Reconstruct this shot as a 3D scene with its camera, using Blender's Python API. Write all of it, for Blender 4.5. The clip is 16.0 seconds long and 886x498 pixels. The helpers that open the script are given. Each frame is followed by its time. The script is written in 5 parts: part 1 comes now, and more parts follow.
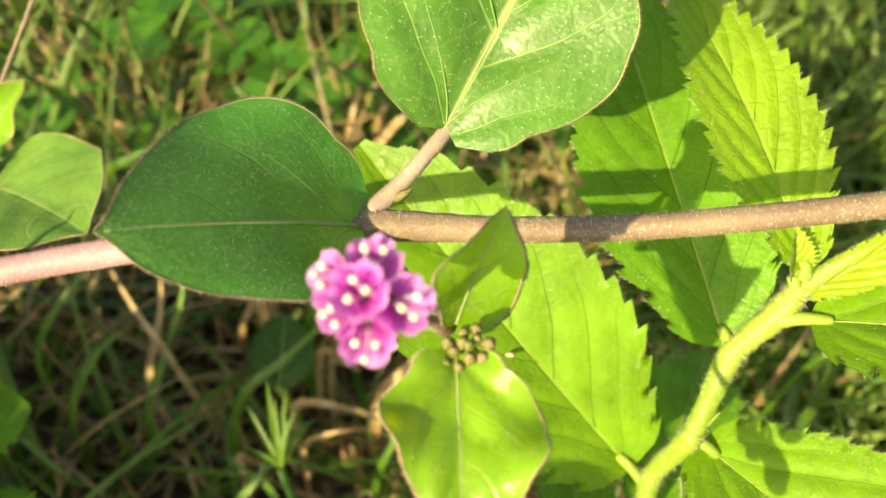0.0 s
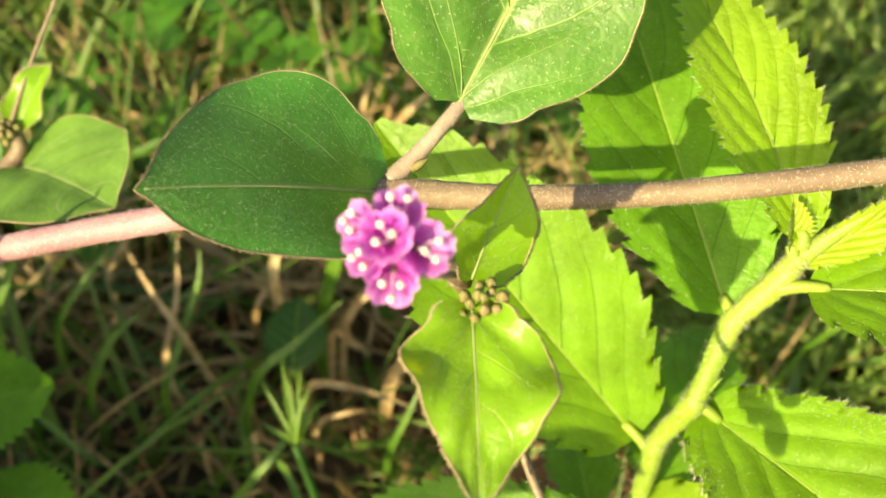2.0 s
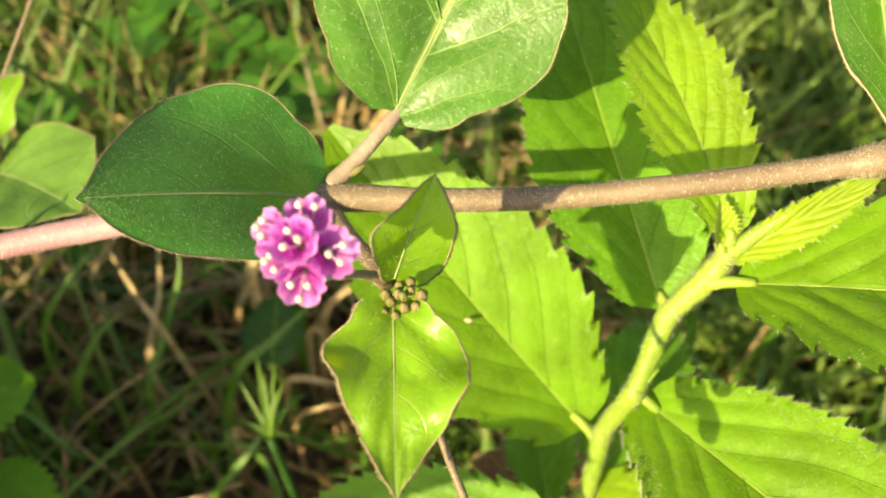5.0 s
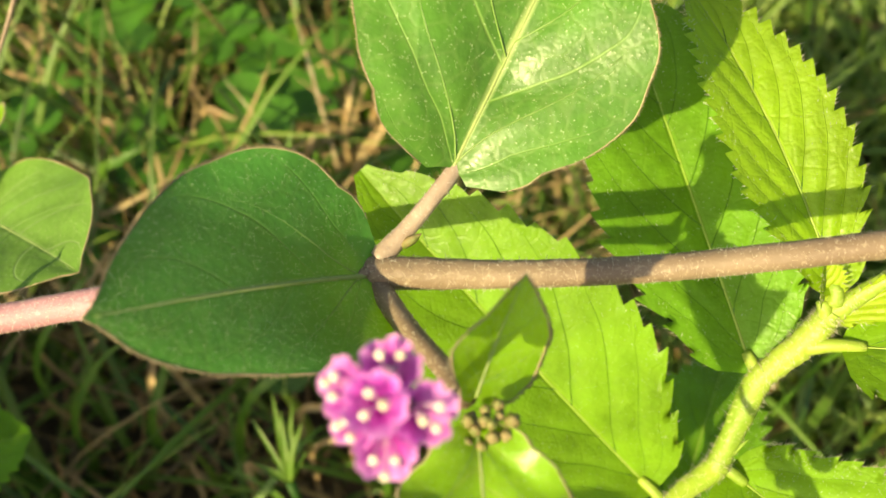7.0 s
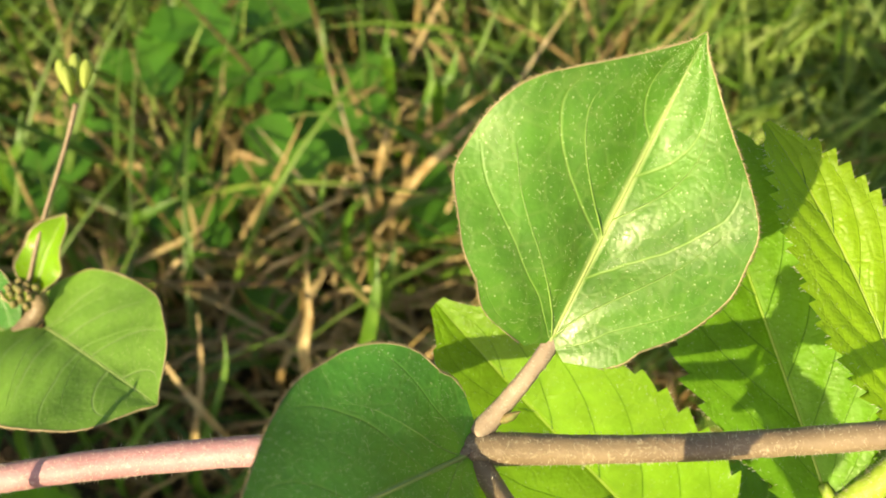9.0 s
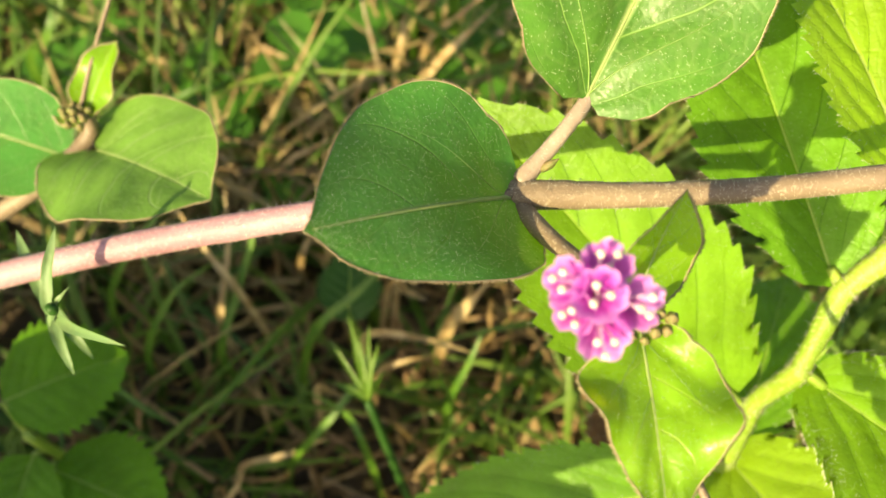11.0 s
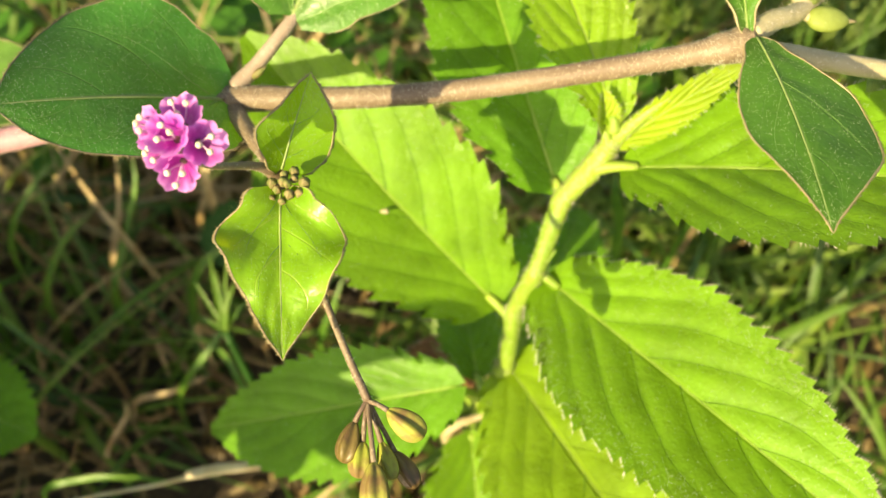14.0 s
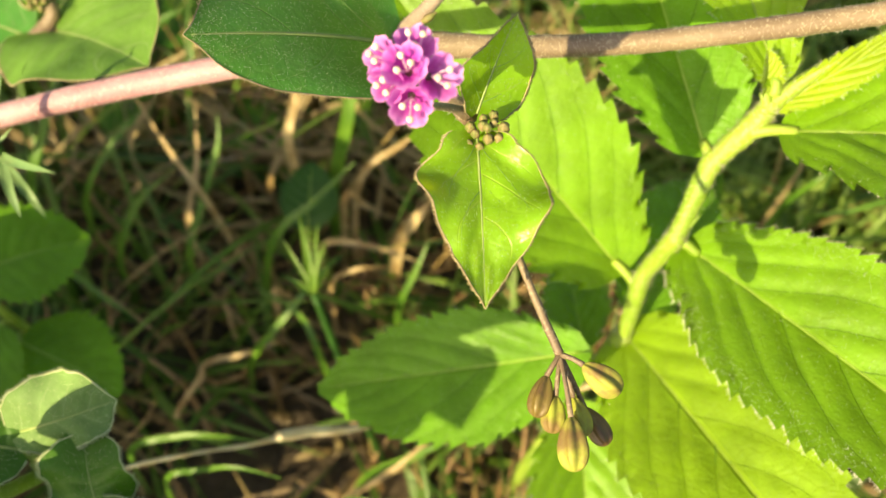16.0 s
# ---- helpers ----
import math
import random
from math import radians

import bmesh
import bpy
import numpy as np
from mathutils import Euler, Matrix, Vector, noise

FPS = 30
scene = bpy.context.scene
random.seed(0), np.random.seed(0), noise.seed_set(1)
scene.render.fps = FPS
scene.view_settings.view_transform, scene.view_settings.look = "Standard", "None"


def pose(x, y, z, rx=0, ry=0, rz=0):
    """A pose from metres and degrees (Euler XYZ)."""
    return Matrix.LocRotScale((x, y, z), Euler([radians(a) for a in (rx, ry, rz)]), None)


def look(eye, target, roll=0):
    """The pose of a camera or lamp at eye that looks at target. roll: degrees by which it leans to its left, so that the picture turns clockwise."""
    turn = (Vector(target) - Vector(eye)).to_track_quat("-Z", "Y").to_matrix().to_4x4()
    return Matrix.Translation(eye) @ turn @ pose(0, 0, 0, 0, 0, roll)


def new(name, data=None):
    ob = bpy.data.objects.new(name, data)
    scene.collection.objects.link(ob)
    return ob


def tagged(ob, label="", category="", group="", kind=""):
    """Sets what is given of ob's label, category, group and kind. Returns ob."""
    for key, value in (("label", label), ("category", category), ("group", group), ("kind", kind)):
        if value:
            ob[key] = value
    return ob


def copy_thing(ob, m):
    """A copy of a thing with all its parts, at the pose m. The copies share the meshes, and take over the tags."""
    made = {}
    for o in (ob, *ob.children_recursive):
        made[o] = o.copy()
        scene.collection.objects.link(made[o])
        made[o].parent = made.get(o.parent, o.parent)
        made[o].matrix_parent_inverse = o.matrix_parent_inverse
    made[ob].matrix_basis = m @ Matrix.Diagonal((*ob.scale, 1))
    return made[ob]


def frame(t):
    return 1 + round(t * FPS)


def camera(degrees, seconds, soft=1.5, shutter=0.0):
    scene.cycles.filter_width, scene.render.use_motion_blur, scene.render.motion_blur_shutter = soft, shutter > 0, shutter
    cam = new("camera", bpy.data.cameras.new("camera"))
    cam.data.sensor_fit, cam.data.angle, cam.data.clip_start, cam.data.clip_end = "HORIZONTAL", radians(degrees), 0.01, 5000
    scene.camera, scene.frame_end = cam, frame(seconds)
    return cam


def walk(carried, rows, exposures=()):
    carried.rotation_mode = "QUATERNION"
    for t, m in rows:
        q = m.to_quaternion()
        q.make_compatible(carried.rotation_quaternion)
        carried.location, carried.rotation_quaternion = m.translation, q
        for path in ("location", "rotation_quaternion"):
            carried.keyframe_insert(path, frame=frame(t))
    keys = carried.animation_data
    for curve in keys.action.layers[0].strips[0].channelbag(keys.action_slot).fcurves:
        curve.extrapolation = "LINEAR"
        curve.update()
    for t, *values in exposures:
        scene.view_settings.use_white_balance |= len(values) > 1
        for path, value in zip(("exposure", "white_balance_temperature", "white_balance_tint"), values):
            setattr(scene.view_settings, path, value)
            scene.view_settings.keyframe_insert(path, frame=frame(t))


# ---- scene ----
# ---- camera ----
cam = camera(49.4, 16.0)
cam.data.dof.use_dof = True
cam.data.dof.focus_distance = 0.067
cam.data.dof.aperture_fstop = 45.0
PATH = [
    (0.0, 0.00080, -0.00032, 0.17081, 31.513, 0.321, 0.601),
    (0.5, 0.00070, -0.00155, 0.16964, 31.623, 0.411, 0.631),
    (1.0, 0.00005, -0.00243, 0.16896, 31.613, 0.452, 0.658),
    (1.5, -0.00069, -0.00297, 0.16987, 31.576, 0.477, 0.759),
    (2.0, 0.00016, -0.00435, 0.17249, 31.643, 0.553, 0.801),
    (2.5, 0.00228, -0.00904, 0.17555, 31.736, 0.674, 0.905),
    (3.0, 0.00458, -0.01077, 0.17924, 31.718, 0.933, 0.898),
    (3.5, 0.00562, -0.01046, 0.17955, 31.726, 0.955, 0.971),
    (4.0, 0.00595, -0.00784, 0.17727, 31.619, 1.106, 1.027),
    (4.2, 0.00634, -0.00719, 0.17723, 31.619, 1.107, 1.013),
    (6.3, 0.00218, 0.00083, 0.17042, 29.854, 1.357, -0.575),
    (6.5, 0.00153, 0.00395, 0.16965, 29.547, 1.288, -0.701),
    (7.0, -0.00011, 0.00680, 0.17047, 28.913, 1.178, -1.150),
    (7.5, -0.00050, 0.00988, 0.17077, 28.147, 1.127, -1.551),
    (8.0, -0.00499, 0.01436, 0.17543, 27.328, 0.834, -1.876),
    (8.2, -0.00630, 0.01590, 0.17768, 27.269, 0.901, -1.941),
    (10.3, -0.00644, 0.02036, 0.17745, 25.123, 1.516, -1.987),
    (10.5, -0.00682, 0.01483, 0.17730, 25.521, 1.166, -2.011),
    (11.0, -0.01062, 0.00276, 0.17599, 25.377, 0.731, -1.817),
    (11.5, -0.00503, -0.00613, 0.17242, 25.809, 0.970, -1.169),
    (12.0, -0.00107, -0.00712, 0.17433, 25.776, 1.210, -1.166),
    (12.5, 0.00733, -0.00404, 0.17822, 25.657, 1.314, -1.099),
    (13.0, 0.01405, -0.00245, 0.18106, 25.621, 1.361, -1.005),
    (13.5, 0.01877, -0.00225, 0.18334, 25.486, 1.879, -0.948),
    (14.0, 0.01374, -0.01094, 0.18132, 25.840, 1.877, -1.197),
    (14.5, 0.00996, -0.01806, 0.17747, 25.881, 1.550, -0.754),
    (15.0, 0.00718, -0.01963, 0.17798, 25.592, 1.415, -0.244),
    (15.5, 0.00170, -0.01833, 0.17958, 25.475, 1.337, -0.238),
    (16.0, -0.00015, -0.01206, 0.17882, 24.864, 0.902, 0.471),
]
walk(cam, [(t, pose(x, y, z, rx, ry, rz)) for t, x, y, z, rx, ry, rz in PATH],
     exposures=[(0.0, 1.15, 8000, 6), (2.5, 1.17, 8000, 6), (4.2, 1.10, 8000, 6), (6.5, 1.0, 8000, 6), (7.5, 0.94, 8000, 6), (8.2, 0.90, 8000, 6), (10.3, 1.17, 8000, 6), (10.6, 1.12, 8000, 6), (11.0, 1.17, 8000, 6), (11.5, 1.27, 8000, 6), (12.0, 1.20, 8000, 6), (12.7, 1.08, 8000, 6), (14.5, 1.11, 8000, 6), (16.0, 1.12, 8000, 6)])

# ---- light ----
SUN = Vector((-0.87, -1.0, 0.91)).normalized()      # towards the sun
world = bpy.data.worlds.new("sky")
scene.world = world
world.use_nodes = True
sky = world.node_tree.nodes.new("ShaderNodeTexSky")
sky.sky_type, sky.sun_disc = "NISHITA", False
sky.air_density, sky.dust_density = 1.0, 2.6
sky.sun_elevation, sky.sun_rotation = math.asin(SUN.z), math.atan2(SUN.x, SUN.y)
background = world.node_tree.nodes["Background"]
background.inputs["Strength"].default_value = 0.110
world.node_tree.links.new(sky.outputs["Color"], background.inputs["Color"])
sun_data = bpy.data.lights.new("sun", "SUN")
sun_data.energy, sun_data.angle, sun_data.color = 5.0, radians(0.6), (1.0, 0.87, 0.57)
sun = new("sun", sun_data)
sun.matrix_world = look(SUN * 3, (0, 0, 0))

# ---- materials ----


class Nodes:
    """A short hand for one material's node tree."""

    def __init__(self, name):
        self.mat = bpy.data.materials.new(name)
        self.mat.use_nodes = True
        self.tree = self.mat.node_tree
        self.tree.nodes.clear()

    def add(self, kind, *links, operation="", clamp=False, data_type="", feature=""):
        node = self.tree.nodes.new("ShaderNode" + kind)
        if operation:
            node.operation, node.use_clamp = operation, clamp
        if data_type:
            node.data_type = data_type
        if feature:
            node.feature = feature
        for slot, source in links:
            socket = node.inputs[slot]
            if isinstance(source, bpy.types.Node):
                source = source.outputs[0]
            if isinstance(source, bpy.types.NodeSocket):
                self.tree.links.new(source, socket)
            else:
                socket.default_value = source
        return node

    def math(self, operation, a, b=0.0, clamp=False):
        return self.add("Math", (0, a), (1, b), operation=operation, clamp=clamp)

    def mix(self, factor, a, b):
        node = self.add("Mix", (0, factor), data_type="RGBA")
        for slot, value in ((6, a), (7, b)):
            if isinstance(value, bpy.types.NodeSocket):
                self.tree.links.new(value, node.inputs[slot])
            else:
                node.inputs[slot].default_value = (*value[:3], 1)
        return node.outputs[2]

    def between(self, value, low, high):
        node = self.add("MapRange", (0, value), (1, low), (2, high))
        node.interpolation_type = "SMOOTHSTEP"
        return node.outputs[0]

    def noise(self, scale, detail=3.0, rough=0.55, where=None):
        node = self.add("TexNoise", (2, scale), (3, detail), (4, rough))
        if where is not None:
            self.tree.links.new(where, node.inputs[0])
        return node.outputs[0]

    def place(self):
        return self.add("TexCoord").outputs["Object"]

    def out(self, shader):
        self.add("OutputMaterial", (0, shader))
        return self.mat


def leaf_material(name, base, vein, through_light, veins=6, slope=0.25, specks=0.3, gloss=0.42, sheer=0.4, vein_width=0.05, vein_strength=0.6, side_vein=None, wander=0.05, shine=0.3, rugose=0.2):
    """Leaf: mottled blade, paler veins laid out by the blade's own UV, hair specks, light let through."""
    n = Nodes(name)
    at = n.place()
    uv = n.add("SeparateXYZ", (0, n.add("TexCoord").outputs["UV"]))
    signed = n.add("Math", (0, uv.outputs[0]), (1, 2.0), (2, -1.0), operation="MULTIPLY_ADD")
    across = n.math("ABSOLUTE", signed)
    bend = n.math("MULTIPLY", across, n.add("Math", (0, across), (1, 0.35), (2, 0.65), operation="MULTIPLY_ADD"))
    run = n.math("SUBTRACT", uv.outputs[1], n.math("MULTIPLY", bend, slope))
    run = n.math("ADD", run, n.math("MULTIPLY", n.math("GREATER_THAN", signed, 0.0), 0.35 / veins))
    bent = n.math("ADD", run, n.math("MULTIPLY", n.math("SUBTRACT", n.noise(160, 2, where=at), 0.5), wander))
    wave = n.math("ABSOLUTE", n.math("SUBTRACT", n.math("FRACT", n.add("Math", (0, bent), (1, float(veins)), (2, 10.5), operation="MULTIPLY_ADD")), 0.5))
    side = n.math("SUBTRACT", 1.0, n.between(wave, 0.004, vein_width + 0.010))
    side = n.math("MULTIPLY", side, n.math("SUBTRACT", 1.0, n.between(across, 0.55, 1.0)))
    middle = n.math("SUBTRACT", 1.0, n.between(across, 0.012, 0.045))
    fine = n.add("TexVoronoi", (2, 520.0), feature="DISTANCE_TO_EDGE")
    n.tree.links.new(at, fine.inputs[0])
    net = n.math("MULTIPLY", n.math("SUBTRACT", 1.0, n.between(fine.outputs[0], 0.0, 0.10)), 0.12)
    lines = n.math("MAXIMUM", n.math("MULTIPLY", middle, vein_strength), net)
    blotch = n.between(n.noise(140, 4, 0.6, at), 0.3, 0.7)
    dark = [c * 0.72 for c in base]
    light = [c * 1.2 for c in base]
    colour = n.mix(blotch, dark, light)
    grain = n.between(n.noise(1500, 3, 0.6, at), 0.35, 0.7)
    colour = n.mix(n.math("MULTIPLY", grain, 0.25), colour, [c * 1.5 for c in base])
    colour = n.mix(lines, colour, vein)
    colour = n.mix(n.math("MULTIPLY", side, 0.85), colour, side_vein or vein)
    dots = n.add("TexVoronoi", (2, 2700.0), (8, 1.0))
    n.tree.links.new(at, dots.inputs[0])
    hairs = n.math("MULTIPLY", n.math("SUBTRACT", 1.0, n.between(dots.outputs[0], 0.08, 0.17)), specks)
    colour = n.mix(hairs, colour, (0.62, 0.68, 0.40))
    puckers = n.add("TexVoronoi", (2, 1100.0), feature="SMOOTH_F1")
    n.tree.links.new(at, puckers.inputs[0])
    relief = n.math("ADD", n.math("MULTIPLY", puckers.outputs[0], -0.5), n.math("ADD", n.math("ADD", n.math("MULTIPLY", n.noise(900, 4, 0.6, at), 0.6), n.math("MULTIPLY", dots.outputs[0], -0.35 * min(1.0, 2 * specks))), n.math("ADD", n.math("MULTIPLY", n.math("MAXIMUM", side, middle), -2.2), n.math("MULTIPLY", net, -1.2))))
    bump = n.add("Bump", (0, rugose), (1, 0.0003), ("Height", relief))
    glossy = n.add("MapRange", (0, n.noise(420, 3, 0.6, at)), (1, 0.3), (2, 0.7), (3, gloss - 0.08), (4, gloss + 0.14))
    skin = n.add("BsdfPrincipled", ("Base Color", colour), ("Roughness", glossy.outputs[0]), ("Normal", bump))
    skin.inputs["Specular IOR Level"].default_value = shine
    seen = n.math("MAXIMUM", lines, n.math("MULTIPLY", side, 0.6))
    lit = n.mix(seen, n.mix(blotch, [c * 0.85 for c in through_light], through_light), [c * 0.6 for c in through_light])
    clear = n.add("BsdfTranslucent", (0, lit), (1, bump))
    return n.out(n.add("MixShader", (0, sheer), (1, skin), (2, clear)))


def stem_material(name, low, high, spots, scale=260, gloss=0.5):
    n = Nodes(name)
    at = n.place()
    colour = n.mix(n.between(n.noise(90, 4, 0.6, at), 0.3, 0.7), low, high)
    colour = n.mix(n.math("MULTIPLY", n.between(n.noise(scale * 11, 3, 0.7, at), 0.54, 0.7), 0.5), colour, spots)
    bump = n.add("Bump", (0, 0.4), (1, 0.0003), ("Height", n.noise(scale * 4, 4, 0.65, at)))
    skin = n.add("BsdfPrincipled", ("Base Color", colour), ("Roughness", gloss), ("Normal", bump))
    glow = n.add("BsdfTranslucent", (0, colour))
    return n.out(n.add("MixShader", (0, 0.12), (1, skin), (2, glow)))


def blade_material(name, shades, through_share=0.3, rough=0.5):
    """Grass and straw: each blade takes its own shade."""
    n = Nodes(name)
    at = n.place()
    pick = n.add("NewGeometry").outputs["Random Per Island"]
    ramp = n.add("ValToRGB", (0, pick))
    ramp.color_ramp.elements[0].color = (*shades[0], 1)
    ramp.color_ramp.elements[1].color = (*shades[-1], 1)
    for i, shade in enumerate(shades[1:-1], 1):
        ramp.color_ramp.elements.new(i / (len(shades) - 1)).color = (*shade, 1)
    streak = n.between(n.noise(600, 3, 0.6, at), 0.3, 0.75)
    colour = n.mix(n.math("MULTIPLY", streak, 0.28), ramp.outputs[0], n.mix(0.5, ramp.outputs[0], (0.30, 0.26, 0.10)))
    bump = n.add("Bump", (0, 0.3), (1, 0.0003), ("Height", n.noise(1500, 3, 0.6, at)))
    skin = n.add("BsdfPrincipled", ("Base Color", colour), ("Roughness", rough), ("Normal", bump))
    clear = n.add("BsdfTranslucent", (0, colour))
    return n.out(n.add("MixShader", (0, through_share), (1, skin), (2, clear)))


def petal_material():
    n = Nodes("petal")
    uv = n.add("SeparateXYZ", (0, n.add("TexCoord").outputs["UV"]))
    at = n.place()
    radius = uv.outputs[1]
    colour = n.mix(n.between(radius, 0.35, 1.0), (0.50, 0.045, 0.44), (0.68, 0.19, 0.67))
    colour = n.mix(n.math("MULTIPLY", n.between(n.noise(700, 3, 0.6, at), 0.46, 0.70), 0.6), colour, (0.78, 0.36, 0.80))
    colour = n.mix(n.math("MULTIPLY", n.between(radius, 0.8, 1.0), 0.45), colour, (0.80, 0.44, 0.82))
    skin = n.add("BsdfPrincipled", ("Base Color", colour), ("Roughness", 0.5))
    clear = n.add("BsdfTranslucent", (0, n.mix(0.5, colour, (0.85, 0.2, 0.85))))
    return n.out(n.add("MixShader", (0, 0.42), (1, skin), (2, clear)))


def soil_material():
    n = Nodes("soil")
    at = n.place()
    colour = n.mix(n.between(n.noise(45, 5, 0.65, at), 0.3, 0.7), (0.022, 0.015, 0.008), (0.080, 0.054, 0.028))
    colour = n.mix(n.math("MULTIPLY", n.between(n.noise(700, 4, 0.7, at), 0.5, 0.75), 0.6), colour, (0.17, 0.13, 0.08))
    bump = n.add("Bump", (0, 0.9), (1, 0.003), ("Height", n.noise(320, 6, 0.7, at)))
    return n.out(n.add("BsdfPrincipled", ("Base Color", colour), ("Roughness", 0.95), ("Normal", bump)))


def turf_material():
    """Short lawn seen from afar."""
    n = Nodes("turf")
    at = n.place()
    colour = n.mix(n.between(n.noise(2.2, 5, 0.65, at), 0.35, 0.65), (0.032, 0.062, 0.012), (0.075, 0.105, 0.026))
    colour = n.mix(n.math("MULTIPLY", n.between(n.noise(60, 5, 0.7, at), 0.48, 0.7), 0.7), colour, (0.12, 0.10, 0.045))
    colour = n.mix(n.math("MULTIPLY", n.between(n.noise(340, 4, 0.7, at), 0.5, 0.7), 0.6), colour, (0.025, 0.040, 0.010))
    bump = n.add("Bump", (0, 1.0), (1, 0.02), ("Height", n.noise(220, 5, 0.7, at)))
    return n.out(n.add("BsdfPrincipled", ("Base Color", colour), ("Roughness", 0.9), ("Normal", bump)))


def plain_material(name, colour, rough=0.5, second=None, scale=900, through_share=0.0):
    n = Nodes(name)
    at = n.place()
    tint = n.mix(n.between(n.noise(scale, 3, 0.6, at), 0.35, 0.65), colour, second or [c * 0.75 for c in colour])
    bump = n.add("Bump", (0, 0.4), (1, 0.0003), ("Height", n.noise(scale * 2, 3, 0.6, at)))
    skin = n.add("BsdfPrincipled", ("Base Color", tint), ("Roughness", rough), ("Normal", bump))
    if through_share:
        skin = n.add("MixShader", (0, through_share), (1, skin), (2, n.add("BsdfTranslucent", (0, tint))))
    return n.out(skin)


M_GLOSSY = leaf_material("glossy_leaf", (0.060, 0.182, 0.013), (0.30, 0.40, 0.13), (0.34, 0.58, 0.015), 3, 0.5, 0.75, 0.43, 0.22, 0.016, 0.9, (0.18, 0.32, 0.06), 0.03, 0.74, 0.20)
M_HERB = leaf_material("herb_leaf", (0.058, 0.226, 0.040), (0.26, 0.38, 0.12), (0.24, 0.52, 0.015), 3, 0.45, 0.65, 0.34, 0.34, 0.016, 0.9, (0.13, 0.28, 0.06), 0.03, 0.35, 0.22)
M_YOUNG = leaf_material("young_leaf", (0.170, 0.370, 0.020), (0.32, 0.44, 0.07), (0.62, 0.78, 0.02), 4, 0.35, 0.6, 0.32, 0.42, 0.02, 0.4, None, 0.05, 0.4, 0.18)
# toothed leaves: the dark side veins paint the shade of their furrows
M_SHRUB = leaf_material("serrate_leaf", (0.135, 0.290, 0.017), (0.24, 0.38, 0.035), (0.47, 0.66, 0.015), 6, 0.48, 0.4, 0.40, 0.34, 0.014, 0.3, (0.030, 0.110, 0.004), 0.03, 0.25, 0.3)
# yellow-green of the young leaf, also a sunlit-looking copy for a lower one
M_SHRUB_BRIGHT = leaf_material("serrate_bright_leaf", (0.205, 0.36, 0.022), (0.34, 0.46, 0.05), (0.60, 0.80, 0.022), 6, 0.48, 0.3, 0.38, 0.46, 0.014, 0.3, (0.13, 0.25, 0.01), 0.03, 0.4, 0.5)
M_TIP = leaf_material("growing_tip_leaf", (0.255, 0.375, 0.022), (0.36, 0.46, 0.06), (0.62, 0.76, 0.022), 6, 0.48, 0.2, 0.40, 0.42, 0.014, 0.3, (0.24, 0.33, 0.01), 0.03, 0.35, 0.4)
# deeper green of older leaves, darkened further in place of shade
M_SHRUB_OLD_SHADED = leaf_material("serrate_old_shaded_leaf", (0.105, 0.260, 0.018), (0.17, 0.32, 0.03), (0.28, 0.50, 0.014), 6, 0.48, 0.4, 0.40, 0.30, 0.014, 0.3, (0.022, 0.080, 0.004), 0.03, 0.2, 0.3)
M_ROUND = leaf_material("felted_leaf", (0.135, 0.28, 0.045), (0.24, 0.36, 0.13), (0.20, 0.40, 0.04), 4, 0.35, 0.6, 0.6, 0.3, 0.025, 0.4)
M_FELT = leaf_material("grey_felted_leaf", (0.135, 0.235, 0.075), (0.24, 0.34, 0.15), (0.18, 0.34, 0.05), 4, 0.35, 0.6, 0.7, 0.22, 0.025, 0.4)
M_DULL = leaf_material("dull_leaf", (0.062, 0.165, 0.022), (0.17, 0.28, 0.08), (0.14, 0.32, 0.012), 3, 0.45, 0.4, 0.42, 0.32, 0.012, 0.6, (0.09, 0.20, 0.04), 0.03)
M_PALE_LEAF = leaf_material("pale_bud_leaf", (0.34, 0.42, 0.11), (0.42, 0.48, 0.18), (0.55, 0.64, 0.10), 4, 0.35, 0.4, 0.5, 0.4, 0.02, 0.3)
M_CLOVER = leaf_material("clover_leaf", (0.050, 0.165, 0.018), (0.13, 0.28, 0.05), (0.22, 0.50, 0.02), 7, 0.4, 0.05, 0.5, 0.35, 0.03, 0.4)
M_STEM = stem_material("herb_stem", (0.160, 0.110, 0.072), (0.265, 0.198, 0.130), (0.52, 0.45, 0.32))
M_STEM_PINK = stem_material("herb_stem_pink", (0.34, 0.165, 0.190), (0.46, 0.265, 0.290), (0.66, 0.46, 0.45))
M_SHRUB_STEM = stem_material("shrub_stem", (0.15, 0.265, 0.022), (0.28, 0.39, 0.05), (0.50, 0.54, 0.24))
M_MARGIN = stem_material("leaf_margin", (0.25, 0.20, 0.10), (0.40, 0.33, 0.19), (0.56, 0.50, 0.34))
M_RIB = plain_material("leaf_rib", (0.27, 0.38, 0.11), 0.45, (0.33, 0.41, 0.15), 700, 0.25)
M_VEIN = plain_material("leaf_side_vein", (0.18, 0.32, 0.07), 0.35, (0.22, 0.36, 0.09), 700, 0.25)
M_SHRUB_RIB = plain_material("shrub_rib", (0.26, 0.40, 0.05), 0.45, (0.34, 0.46, 0.08), 300, 0.25)
# dark green that draws lateral veins as shaded grooves
M_SHRUB_VEIN = plain_material("shrub_vein", (0.055, 0.165, 0.008), 0.45, (0.085, 0.205, 0.012), 300, 0.3)
M_DOWN = plain_material("leaf_down", (0.54, 0.62, 0.34), 0.35, (0.60, 0.66, 0.42), 900, 0.4)
M_HAIR = plain_material("plant_hair", (0.62, 0.58, 0.46), 0.4, (0.7, 0.66, 0.55), 900, 0.4)
M_PETAL = petal_material()
M_ANTHER = plain_material("anther", (0.86, 0.80, 0.68), 0.6, (0.80, 0.72, 0.52), 2500, 0.2)
